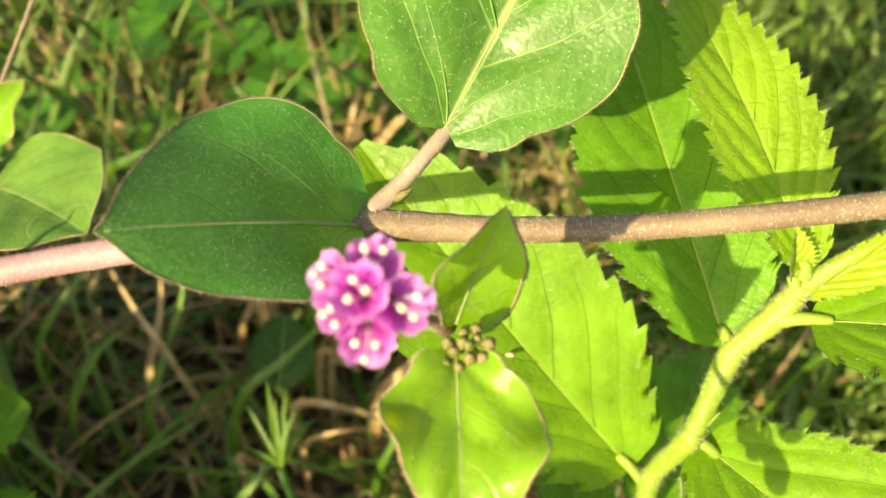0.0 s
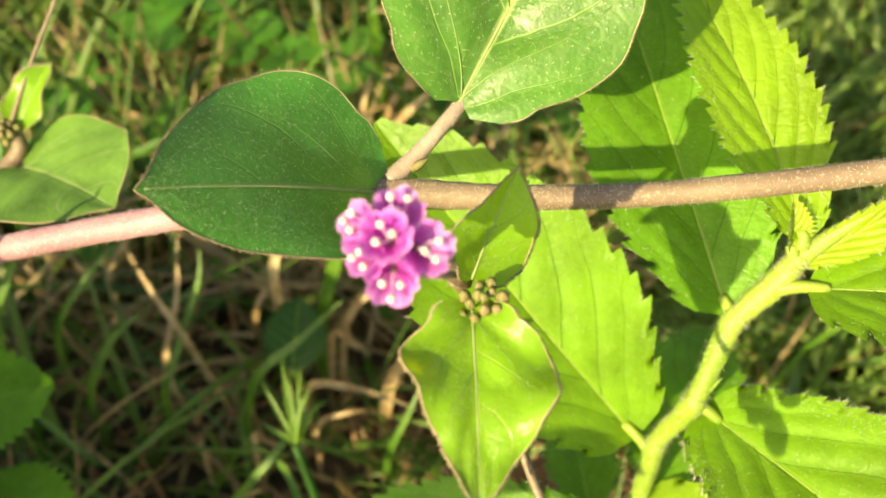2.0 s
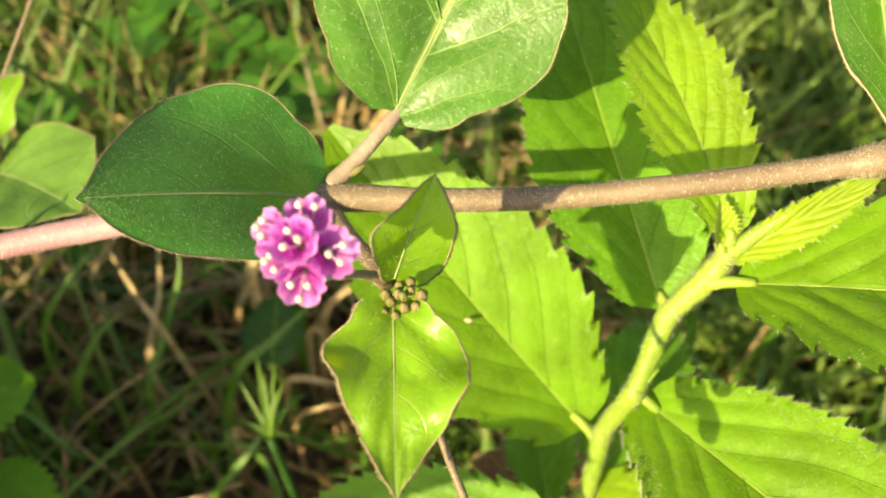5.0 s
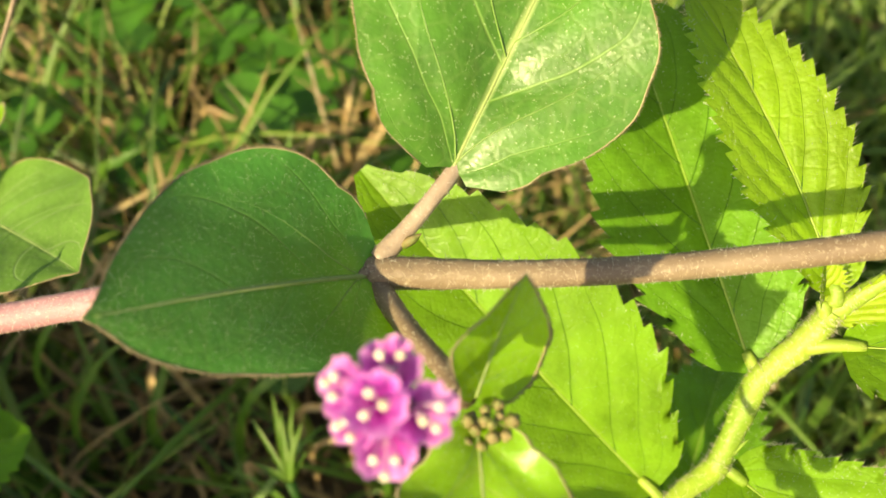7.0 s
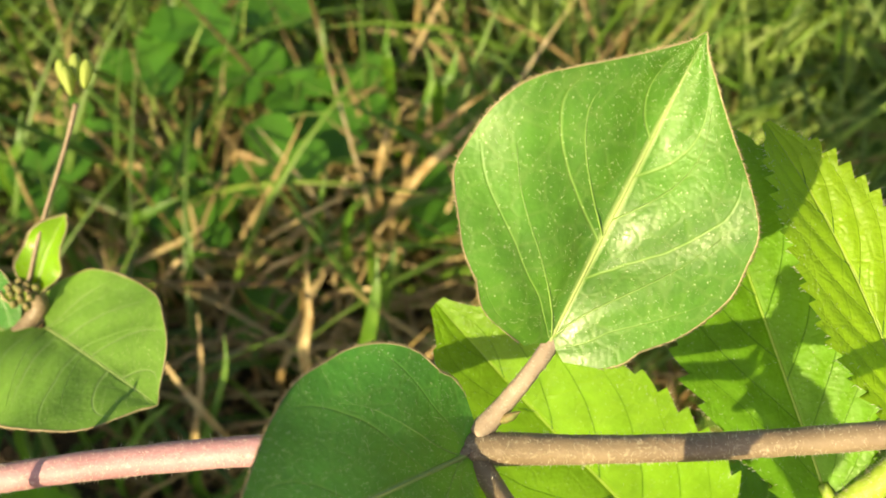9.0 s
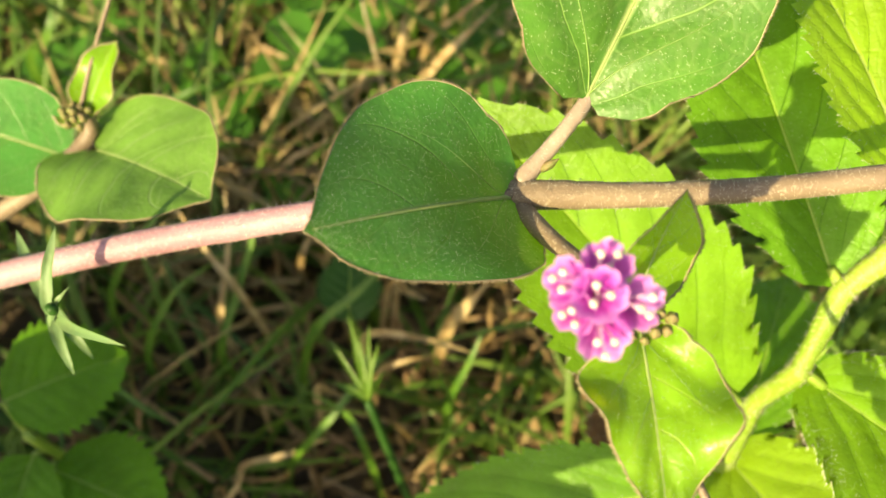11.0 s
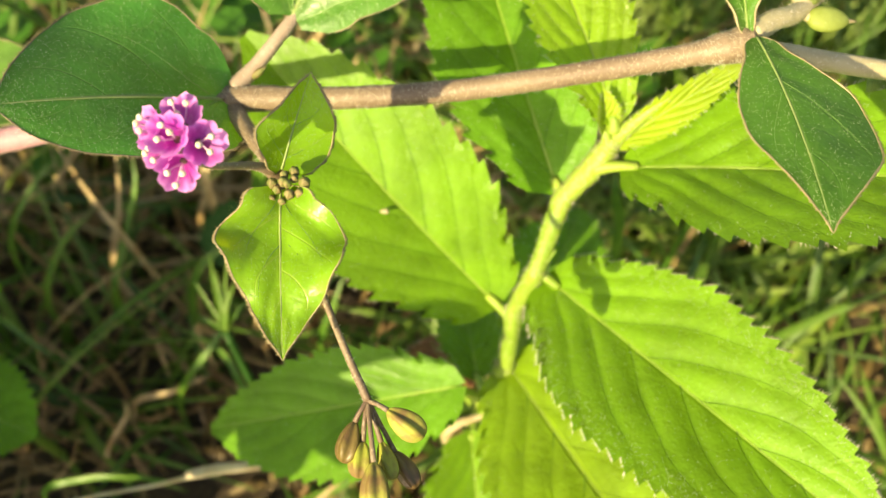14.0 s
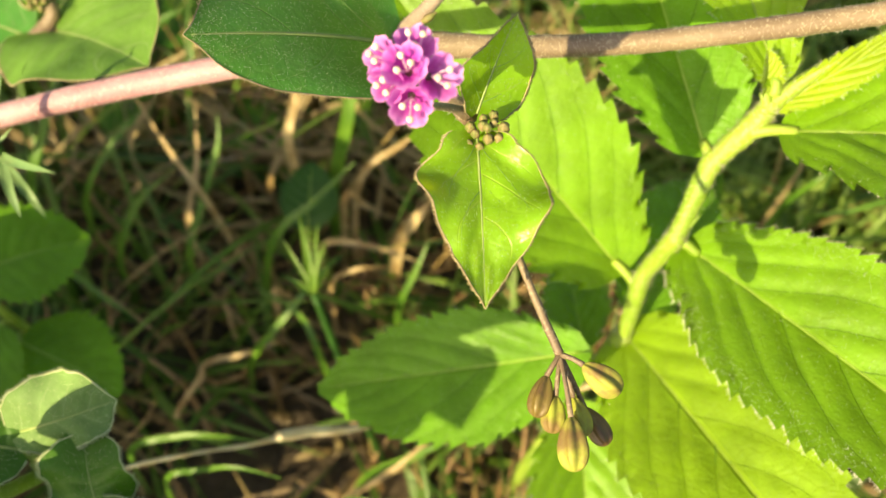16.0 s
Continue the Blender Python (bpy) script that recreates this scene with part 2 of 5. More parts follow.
M_FILAMENT = plain_material("filament", (0.80, 0.55, 0.74), 0.5, (0.85, 0.66, 0.8), 900, 0.3)
M_BUD = plain_material("bud", (0.13, 0.16, 0.035), 0.6, (0.24, 0.18, 0.08), 2200, 0.1)
M_PETIOLE = stem_material("leaf_stalk", (0.28, 0.20, 0.145), (0.40, 0.31, 0.24), (0.55, 0.47, 0.38))
M_PALE_STALK = stem_material("pale_stalk", (0.40, 0.34, 0.20), (0.54, 0.48, 0.29), (0.66, 0.60, 0.42))
M_FRUIT = plain_material("fruit", (0.38, 0.42, 0.06), 0.65, (0.20, 0.13, 0.045), 420, 0.2)
M_FRUIT_DARK = plain_material("fruit_ripe", (0.10, 0.06, 0.025), 0.4, (0.16, 0.12, 0.03), 400, 0.05)
# leaf green darkened to stand in for shade down in the grass
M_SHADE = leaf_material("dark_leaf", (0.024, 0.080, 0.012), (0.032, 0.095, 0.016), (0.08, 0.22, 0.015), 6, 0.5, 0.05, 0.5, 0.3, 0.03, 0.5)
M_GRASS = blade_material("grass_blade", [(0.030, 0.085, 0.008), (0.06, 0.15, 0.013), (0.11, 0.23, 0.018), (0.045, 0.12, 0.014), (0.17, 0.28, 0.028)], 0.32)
# lighter copy of the grass colours, with the sunlight painted in
M_BRIGHT_GRASS = blade_material("sun_tinted_grass", [(0.14, 0.26, 0.035), (0.22, 0.36, 0.06), (0.32, 0.44, 0.12), (0.18, 0.31, 0.05)], 0.35)
M_GRASS_LEAF = plain_material("grass_leaf", (0.060, 0.155, 0.014), 0.45, (0.105, 0.22, 0.021), 260, 0.35)
M_STRAW_STALK = plain_material("straw_stalk", (0.46, 0.35, 0.18), 0.5, (0.28, 0.18, 0.07), 300, 0.2)
M_STRAW = blade_material("dry_straw", [(0.07, 0.042, 0.014), (0.16, 0.105, 0.035), (0.24, 0.165, 0.055), (0.10, 0.062, 0.020), (0.32, 0.24, 0.10)], 0.15, 0.6)
M_RUNNER = blade_material("dead_runner", [(0.15, 0.075, 0.028), (0.27, 0.155, 0.06), (0.38, 0.26, 0.12), (0.19, 0.10, 0.04)], 0.15, 0.55)
M_LIGHT_STRAW = blade_material("light_straw", [(0.15, 0.095, 0.037), (0.26, 0.19, 0.078), (0.40, 0.31, 0.15), (0.19, 0.12, 0.045)], 0.2, 0.55)
M_DEAD = plain_material("dead_leaf", (0.24, 0.10, 0.035), 0.7, (0.15, 0.065, 0.022), 500, 0.3)
M_SOIL = soil_material()
M_TURF = turf_material()
M_PALE_STRAW = plain_material("pale_straw", (0.50, 0.42, 0.27), 0.55, (0.36, 0.27, 0.14), 500, 0.15)
# pale straw, lightened to make up for sun that misses it
M_SUN_TINTED_STRAW = plain_material("sun_tinted_straw", (0.80, 0.70, 0.46), 0.5, (0.62, 0.48, 0.26), 220, 0.2)
M_TWIG = plain_material("dead_twig", (0.17, 0.115, 0.065), 0.7, (0.26, 0.19, 0.11), 500)
M_BLUEGRASS = blade_material("pale_grass_leaf", [(0.12, 0.22, 0.08), (0.16, 0.28, 0.11)], 0.3)

# ---- helpers for plant parts ----


def V(*p):
    return Vector(p if len(p) == 3 else p[0])


def thing(name, at, label, category, group="", kind=""):
    ob = new(name)
    ob.empty_display_size = 0.005
    ob.location = at
    return tagged(ob, label, category, group, kind)


def part(name, geometry, material, parent, label="", smooth=True):
    """One mesh object, given in world coordinates as (vertices, faces[, uvs]), under a thing or a part."""
    verts, faces, *rest = geometry
    mesh = bpy.data.meshes.new(name)
    mesh.from_pydata([tuple(v) for v in verts], [], [tuple(f) for f in faces])
    if rest:
        layer = mesh.uv_layers.new(name="uv")
        uvs = rest[0]
        for loop in mesh.loops:
            layer.data[loop.index].uv = uvs[loop.vertex_index]
    mesh.polygons.foreach_set("use_smooth", [smooth] * len(mesh.polygons))
    mesh.materials.append(material)
    mesh.update()
    ob = new(name, mesh)
    if parent is not None:
        ob.parent = parent
        if parent.type == "EMPTY":
            ob.matrix_parent_inverse = Matrix.Translation(-parent.location)
    if label:
        tagged(ob, label)
    return ob


def curve_points(points, steps=8):
    """A smooth line through the points (Catmull-Rom); each point is (x, y, z, radius)."""
    p = [np.array(q, float) for q in points]
    p = [2 * p[0] - p[1]] + p + [2 * p[-1] - p[-2]]
    line = []
    for i in range(1, len(p) - 2):
        for k in range(steps):
            t = k / steps
            line.append(0.5 * (2 * p[i] + (p[i + 1] - p[i - 1]) * t + (2 * p[i - 1] - 5 * p[i] + 4 * p[i + 1] - p[i + 2]) * t * t
                               + (3 * p[i] - p[i - 1] - 3 * p[i + 1] + p[i + 2]) * t ** 3))
    line.append(p[-2])
    return line


def tube(points, sides=10, steps=8, rough=0.0, smooth_line=True, seed=1):
    """A tapered stalk along points (x, y, z, radius), closed at both ends."""
    line = curve_points(points, steps) if smooth_line else [np.array(q, float) for q in points]
    rng = np.random.default_rng(seed)
    verts, faces = [], []
    up = np.array((0.31, 0.2, 0.93))
    for i, q in enumerate(line):
        ahead = line[min(i + 1, len(line) - 1)][:3] - line[max(i - 1, 0)][:3]
        ahead = ahead / (np.linalg.norm(ahead) + 1e-12)
        a = np.cross(ahead, up)
        a = a / (np.linalg.norm(a) + 1e-12)
        b = np.cross(a, ahead)
        up = b
        for k in range(sides):
            w = 2 * math.pi * k / sides
            r = q[3] * (1 + rough * rng.normal())
            verts.append(q[:3] + r * (a * math.cos(w) + b * math.sin(w)))
    n = len(line)
    for i in range(n - 1):
        for k in range(sides):
            j = (k + 1) % sides
            faces.append((i * sides + k, i * sides + j, (i + 1) * sides + j, (i + 1) * sides + k))
    faces.append(tuple(range(sides))[::-1])
    faces.append(tuple((n - 1) * sides + k for k in range(sides)))
    return verts, faces


def joined(pieces):
    verts, faces, uvs = [], [], []
    for piece in pieces:
        start = len(verts)
        verts += list(piece[0])
        faces += [tuple(start + i for i in f) for f in piece[1]]
        if len(piece) > 2:
            uvs += list(piece[2])
    return (verts, faces, uvs) if uvs else (verts, faces)


def ball(centre, radius, stretch=(1, 1, 1), turn=None, rings=8, sides=10, ribs=0, rib_depth=0.0, taper=0.0):
    """A rounded, optionally ribbed and tapered body about its own long axis z."""
    turn = turn or Matrix.Identity(3)
    verts, faces = [], []
    for i in range(rings + 1):
        v = math.pi * i / rings
        for k in range(sides):
            w = 2 * math.pi * k / sides
            r = radius * math.sin(v) * (1 - rib_depth * (0.5 + 0.5 * math.cos(ribs * w)) * (1 if ribs else 0)) * (1 + taper * math.cos(v))
            p = Vector((r * math.cos(w) * stretch[0], r * math.sin(w) * stretch[1], radius * math.cos(v) * stretch[2]))
            verts.append(Vector(centre) + turn @ p)
    for i in range(rings):
        for k in range(sides):
            j = (k + 1) % sides
            faces.append((i * sides + k, (i + 1) * sides + k, (i + 1) * sides + j, i * sides + j))
    return verts, faces


def hairs(line_points, count, length, seed, spread=1.0):
    """Short stiff hairs standing off a stalk."""
    rng = np.random.default_rng(seed)
    line = curve_points(line_points, 10)
    verts, faces = [], []
    for _ in range(count):
        f = rng.uniform(0, len(line) - 1.001)
        i = int(f)
        q = line[i] + (line[i + 1] - line[i]) * (f - i)
        ahead = line[i + 1][:3] - line[i][:3]
        ahead = ahead / np.linalg.norm(ahead)
        side = np.cross(ahead, rng.normal(size=3))
        side = side / np.linalg.norm(side)
        other = np.cross(ahead, side)
        root = q[:3] + side * q[3] * 0.97
        tip = root + (side + 0.35 * rng.normal(size=3)) * length * rng.uniform(0.5, 1.2) * spread
        w = 0.000022
        s = len(verts)
        verts += [root + other * w, root - other * w * 0.5 + ahead * w, root - other * w * 0.5 - ahead * w, tip]
        faces += [(s, s + 1, s + 3), (s + 1, s + 2, s + 3), (s + 2, s, s + 3)]
    return verts, faces


OVATE = (0.0, 0.62, 0.90, 1.0, 0.97, 0.86, 0.68, 0.42, 0.0)
HEART = (0.0, 0.78, 0.97, 1.0, 0.95, 0.83, 0.64, 0.38, 0.0)
SERRATE = (0.0, 0.62, 0.90, 1.0, 0.97, 0.87, 0.69, 0.46, 0.08)
ROUND = (0.0, 0.70, 0.92, 1.0, 1.0, 0.94, 0.80, 0.55, 0.0)


class Leaf:
    """The surface of one leaf blade: base and tip, a hint to its right-hand side, half widths to left and right."""

    def __init__(self, base, tip, side, widths, profile=OVATE, fold=(0.1, 0.1), arch=0.0, curl=0.0, teeth=0, depth=0.0, lobe=0.0,
                 wave=(0.0, 3.0, 0.0), quilt=0.0, veins=8, rake=0.25, bow=0.0, droop=0.0, cup=0.0, wobble=0.0, notch=0.0, seed=0):
        self.base, tip = V(base), V(tip)
        self.y = tip - self.base
        self.length = self.y.length
        self.y.normalize()
        x = V(side)
        self.x = (x - self.y * x.dot(self.y)).normalized()
        self.z = self.x.cross(self.y)
        self.widths, self.profile, self.fold, self.arch, self.curl = widths, profile, fold, arch, curl
        self.teeth, self.depth, self.lobe, self.wave, self.quilt, self.veins = teeth, depth, lobe, wave, quilt, veins
        self.bow, self.droop, self.rake, self.wobble, self.notch = bow, droop, rake, wobble, notch
        self.cup = cup if isinstance(cup, tuple) else (cup, cup)
        self.rng = np.random.default_rng(seed)
        self.jag = self.rng.uniform(0.5, 1.3, 64)

    def half(self, s, right):
        prof = self.profile[1] if (right and isinstance(self.profile[0], tuple)) else (self.profile[0] if isinstance(self.profile[0], tuple) else self.profile)
        f = min(max(s, 0.0), 1.0) * (len(prof) - 1)
        i = min(int(f), len(prof) - 2)
        t = f - i
        a, b = prof[i], prof[i + 1]
        before, after = prof[max(i - 1, 0)], prof[min(i + 2, len(prof) - 1)]
        value = 0.5 * (2 * a + (b - before) * t + (2 * before - 5 * a + 4 * b - after) * t * t + (3 * a - before - 3 * b + after) * t ** 3)
        if i == 0:
            value = prof[1] * math.sqrt(max(t, 0.0)) * (1 - 0.25 * t) / 0.75 if t < 1 else prof[1]
            value = min(value, prof[1] * 1.0)
        return max(value, 0.0) * self.widths[1 if right else 0]

    def point(self, u, s):
        """u from -1 (left edge) to 1 (right edge), s from 0 (base) to 1 (tip)."""
        right = u >= 0
        a = abs(u)
        w = self.half(s, right)
        w *= 1 + self.wobble * (math.sin(21 * s + (2.0 if right else 0.0)) + 0.6 * math.sin(37 * s + (0.0 if right else 1.0)))
        out = a * w
        if self.teeth and a > 0.8:
            f = s * self.teeth
            k = int(f)
            tooth = (f - k) - 0.45
            out += (a - 0.8) / 0.2 * self.depth * tooth * self.jag[k % 64] * min(1.0, 6 * (1 - s), 8 * s)
        ahead = self.length * s - self.lobe * a ** 1.6 * (1 - s) ** 4 * self.length
        ahead += self.notch * a ** 1.5 * s ** 5 * self.length
        if self.teeth:
            ahead += 0.05 * self.length * a * (1 - s) * s
        lift = self.fold[1 if right else 0] * out
        lift += self.cup[1 if right else 0] * out * out
        lift += self.arch * self.length * 4 * s * (1 - s)
        lift += self.curl * self.length * s ** 3
        lift -= self.droop * a ** 2 * w
        lift += self.wave[0] * math.sin(self.wave[1] * 2 * math.pi * s + self.wave[2] + (1.3 if right else 0)) * a ** 2 * w
        if self.quilt:
            run = (s - self.rake * a * (0.65 + 0.35 * a)) * self.veins + (0.35 if right else 0.0)
            lift += self.quilt * (abs(math.sin(math.pi * run)) ** 0.55 - 0.65) * min(1.0, 5 * a) * min(1.0, 5 * s) * math.sqrt(max(0.0, 1 - s)) * (1.05 - a)
        shift = self.bow * self.length * 4 * s * (1 - s)
        return self.base + self.x * ((out if right else -out) + shift) + self.y * ahead + self.z * lift

    def grid(self, across=18, along=40):
        rows = []
        if self.teeth:
            for k in range(self.teeth):
                rows += [k / self.teeth + 1e-4, (k + 0.35) / self.teeth, (k + 0.7) / self.teeth, (k + 0.985) / self.teeth]
            rows.append(1.0)
        else:
            rows = [1 - (1 - i / along) ** 1.15 for i in range(along + 1)]
            rows = [rows[0] + 0.004] + [(r * 0.996 + 0.004) for r in rows[1:]]
        verts, faces, uvs = [], [], []
        for s in rows:
            for k in range(across + 1):
                u = 2 * k / across - 1
                u = math.copysign(abs(u) ** 0.9, u)
                verts.append(self.point(u, s))
                uvs.append((0.5 + 0.5 * u, s))
        n = across + 1
        for i in range(len(rows) - 1):
            for k in range(across):
                faces.append((i * n + k, i * n + k + 1, (i + 1) * n + k + 1, (i + 1) * n + k))
        return verts, faces, uvs

    def rim(self, radius, seed=3):
        rng = np.random.default_rng(seed)
        pts = []
        for k in range(56):
            s = 1 - abs(1 - 2 * (k + 0.2) / 56.4) if k < 28 else 1 - abs(1 - 2 * (k + 0.2) / 56.4)
            u = -1 if k < 28 else 1
            p = self.point(u, s)
            pts.append((*p, radius * (1 + 0.35 * rng.normal() * 0.6)))
        return tube(pts, 6, 2, 0.12, seed=seed)

    def rib(self, radius, sink=0.25, end=0.97):
        pts = []
        for k in range(13):
            s = end * k / 12
            r = radius * (1 - 0.85 * s)
            pts.append((*(self.point(0, s) + self.z * r * (0.2 - sink)), r))
        return tube(pts, 6, 3)

    def side_ribs(self, radius, starts, slope, reach=0.85, sink=0.3):
        """Lateral veins, which leave the midrib at the given places and run on towards the margin."""
        pieces = []
        for start in starts:
            s0, way, far = start if isinstance(start, tuple) else (start, slope, reach)
            for sign in (-1, 1):
                pts = []
                for k in range(7):
                    u = far * k / 6
                    s = s0 + (0.05 if sign > 0 and s0 > 0.1 else 0.0) + way * u + 0.12 * u * u
                    if s > 0.96:
                        break
                    r = radius * (1 - 0.75 * k / 6) * (1 - 0.4 * s0)
                    pts.append((*(self.point(sign * u, s) + self.z * r * (0.2 - sink)), r))
                if len(pts) > 2:
                    pieces.append(tube(pts, 5, 2))
        return joined(pieces)


def impressed_veins(leaf, radius, reach=0.86):
    """Slender lateral veins along the furrows of a quilted blade."""
    pieces = []
    for k in range(leaf.veins):
        for sign in (-1, 1):
            pts = []
            for i in range(9):
                a = reach * i / 8
                s = k / leaf.veins + leaf.rake * a * (0.65 + 0.35 * a) + (0.65 / leaf.veins if sign > 0 else 0.0)
                if s > 0.93 or s < 0.02:
                    continue
                r = radius * (1 - 0.65 * i / 8) * (1 - 0.4 * s)
                pts.append((*(leaf.point(sign * a, s) - leaf.z * r * 0.35), r))
            if len(pts) > 3:
                pieces.append(tube(pts, 5, 2))
    return joined(pieces)


def edge_hairs(leaf, count, length=0.00045, seed=4):
    """Fine hairs standing out from a leaf's margin."""
    rng = np.random.default_rng(seed)
    verts, faces = [], []
    for _ in range(count):
        s, u = rng.uniform(0.03, 0.97), rng.choice((-1, 1))
        root = leaf.point(u, s)
        out = (leaf.x * u + leaf.y * rng.normal(0.3, 0.4) + leaf.z * rng.normal(0.5, 0.4)).normalized()
        tip = root + out * length * rng.uniform(0.5, 1.3)
        w = leaf.y * 0.00003
        k = len(verts)
        verts += [root + w, root - w, root + leaf.z * 0.00004, tip]
        faces += [(k, k + 1, k + 3), (k + 1, k + 2, k + 3), (k + 2, k, k + 3)]
    return verts, faces


def blade_hairs(leaf, count, length=0.00009, seed=8, band=0.0):
    """Fine pale hairs standing on a blade, on its outer band alone where one is given."""
    rng = np.random.default_rng(seed)
    verts, faces = [], []
    for _ in range(count):
        s, u = rng.uniform(0.03, 0.97), rng.uniform(band, 0.98) * rng.choice((-1, 1))
        root = leaf.point(u, s)
        tip = root + (leaf.z + leaf.x * rng.normal(0.0, 0.5) + leaf.y * rng.normal(0.4, 0.4)).normalized() * length * rng.uniform(0.5, 1.4)
        k = len(verts)
        verts += [root + leaf.y * 0.000023, root - leaf.y * 0.000012 + leaf.x * 0.00002, root - leaf.y * 0.000012 - leaf.x * 0.00002, tip]
        faces += [(k, k + 1, k + 3), (k + 1, k + 2, k + 3), (k + 2, k, k + 3)]
    return verts, faces


def herb_leaf(parent, leaf, material, rim=0.00004, rib=0.00018, starts=(0.03, 0.36, 0.6), slope=0.30, label="", fringe=900, fringe_length=0.00026, down=0, vein=0.28):
    blade = part("leaf", leaf.grid(), material, parent, label)
    part("margin", leaf.rim(rim), M_MARGIN, blade, "pinkish-brown hairy leaf margin")
    tagged(part("hair", edge_hairs(leaf, fringe, fringe_length, 6), M_MARGIN, blade), kind="stuff")
    if down:
        tagged(part("hair", blade_hairs(leaf, down), M_DOWN, blade), kind="stuff")
    part("midrib", leaf.rib(rib), M_RIB, blade)
    part("side_vein", leaf.side_ribs(rib * vein, starts, slope), M_VEIN, blade)
    return blade


def shrub_leaf(parent, leaf, material, label="", rib=0.00014, fringe=0):
    blade = part("leaf", leaf.grid(40), material, parent, label)
    part("midrib", leaf.rib(rib, 0.55), M_SHRUB_RIB, blade)
    part("side_vein", impressed_veins(leaf, 0.00009), M_SHRUB_VEIN, blade, "thin lateral veins, darkened like shaded furrows")
    if fringe:
        tagged(part("hair", joined([edge_hairs(leaf, fringe, 0.00045), blade_hairs(leaf, fringe, 0.0003, 5, 0.75), blade_hairs(leaf, fringe, 0.00018, 7)]), M_HAIR, blade), kind="stuff")
    return blade


def stalk(parent, points, material, name="stem", label="", sides=12, rough=0.03, hair=0, hair_length=0.0003, seed=1, steps=10):
    ob = part(name, tube(points, sides, steps, rough, seed=seed), material, parent, label)
    if hair:
        tagged(part("hair", hairs(points, hair, hair_length, seed), M_HAIR, ob), kind="stuff")
    return ob

# ---- ground ----
GROUND = 0.012


def lie(x, y):
    """Height of the soil."""
    rough = noise.fractal(Vector((x * 22, y * 22, 3.1)), 1.0, 2.0, 4) * 0.0045 + noise.fractal(Vector((x * 160, y * 160, 0.7)), 1.0, 2.0, 3) * 0.0012
    far = min(1.0, max(0.0, (1.2 - math.hypot(x, y)) / 0.8))
    return GROUND + rough * far - 0.004


def ground_sheet():
    steps = [0.0]
    gap = 0.0028
    while steps[-1] < 60:
        steps.append(steps[-1] + gap)
        if steps[-1] > 0.2:
            gap *= 1.22
    xs = [-q for q in steps[:0:-1]] + steps
    n = len(xs)
    verts = [(x, y + 0.05, lie(x, y + 0.05)) for y in xs for x in xs]
    faces = [(j * n + i, j * n + i + 1, (j + 1) * n + i + 1, (j + 1) * n + i) for j in range(n - 1) for i in range(n - 1)]
    return verts, faces


ground = part("ground", ground_sheet(), M_SOIL, None)
ground.data.materials.append(M_TURF)
for face in ground.data.polygons:
    if math.hypot(face.center.x, face.center.y - 0.08) > 0.34:
        face.material_index = 1
tagged(ground, "dark brown crumbly garden soil under the grass", "ground", kind="structure")

# ---- the trailing herb with the pink flowers ----
herb = thing("trailing_herb", (-0.125, 0.043, GROUND - 0.002), "trailing herb with pinkish-brown stem, heart-shaped leaves and magenta flowers", "plant")
NODE = (-0.0052, 0.0358, 0.1150)
NODE_TWO = (0.0360, 0.0350, 0.1205)
left_stem = [(-0.125, 0.043, 0.010, 0.0014), (-0.088, 0.036, 0.076, 0.0013), (-0.062, 0.0375, 0.0935, 0.00122), (-0.0434, 0.0387, 0.1005, 0.00118),
             (-0.022, 0.0380, 0.1085, 0.00112), (NODE[0] - 0.0016, NODE[1], NODE[2] - 0.0005, 0.00105), (NODE[0] - 0.0002, NODE[1], NODE[2] - 0.0001, 0.0006)]
stalk(herb, left_stem, M_STEM_PINK, "stem", "dusky pink hairy stem", 14, 0.02, 4500, 0.00030, 5, 14)
right_stem = [(NODE[0] - 0.0013, NODE[1], NODE[2] - 0.0003, 0.0003), (NODE[0] - 0.0008, NODE[1], NODE[2] - 0.0002, 0.00105), (-0.0035, 0.0357, 0.1151, 0.00110), (0.004, 0.0353, 0.1153, 0.00093), (0.0133, 0.0351, 0.1160, 0.00090),
              (0.024, 0.0350, 0.1180, 0.00090), (0.0320, 0.0350, 0.1198, 0.00092), (0.0345, 0.0350, 0.1205, 0.00125), (NODE_TWO[0] + 0.0006, 0.0350, 0.1208, 0.0013)]
stalk(herb, right_stem, M_STEM, "stem", "brown hairy stem", 14, 0.02, 4200, 0.00020, 6, 14)
far_stem = [(NODE_TWO[0] - 0.0004, 0.0350, 0.1206, 0.0012), (0.0385, 0.0346, 0.1202, 0.00085), (0.050, 0.0336, 0.118, 0.0008), (0.075, 0.037, 0.108, 0.001), (0.12, 0.042, 0.07, 0.001), (0.15, 0.046, 0.010, 0.0011)]
stalk(herb, far_stem, M_PALE_STALK, "stem", "pale brown stem going on beyond the node", 12, 0.02, 900, 0.00025, 7)
# swollen joints
part("stem_joint", ball((NODE[0] + 0.0001, NODE[1] + 0.0001, NODE[2] - 0.0001), 0.00120, (1.25, 0.98, 1.02), rings=10, sides=14), M_STEM, herb)
part("stem_joint", ball((NODE_TWO[0] - 0.0003, 0.0352, 0.1207), 0.0013, (0.95, 1.1, 1.05), rings=10, sides=14), M_STEM, herb)

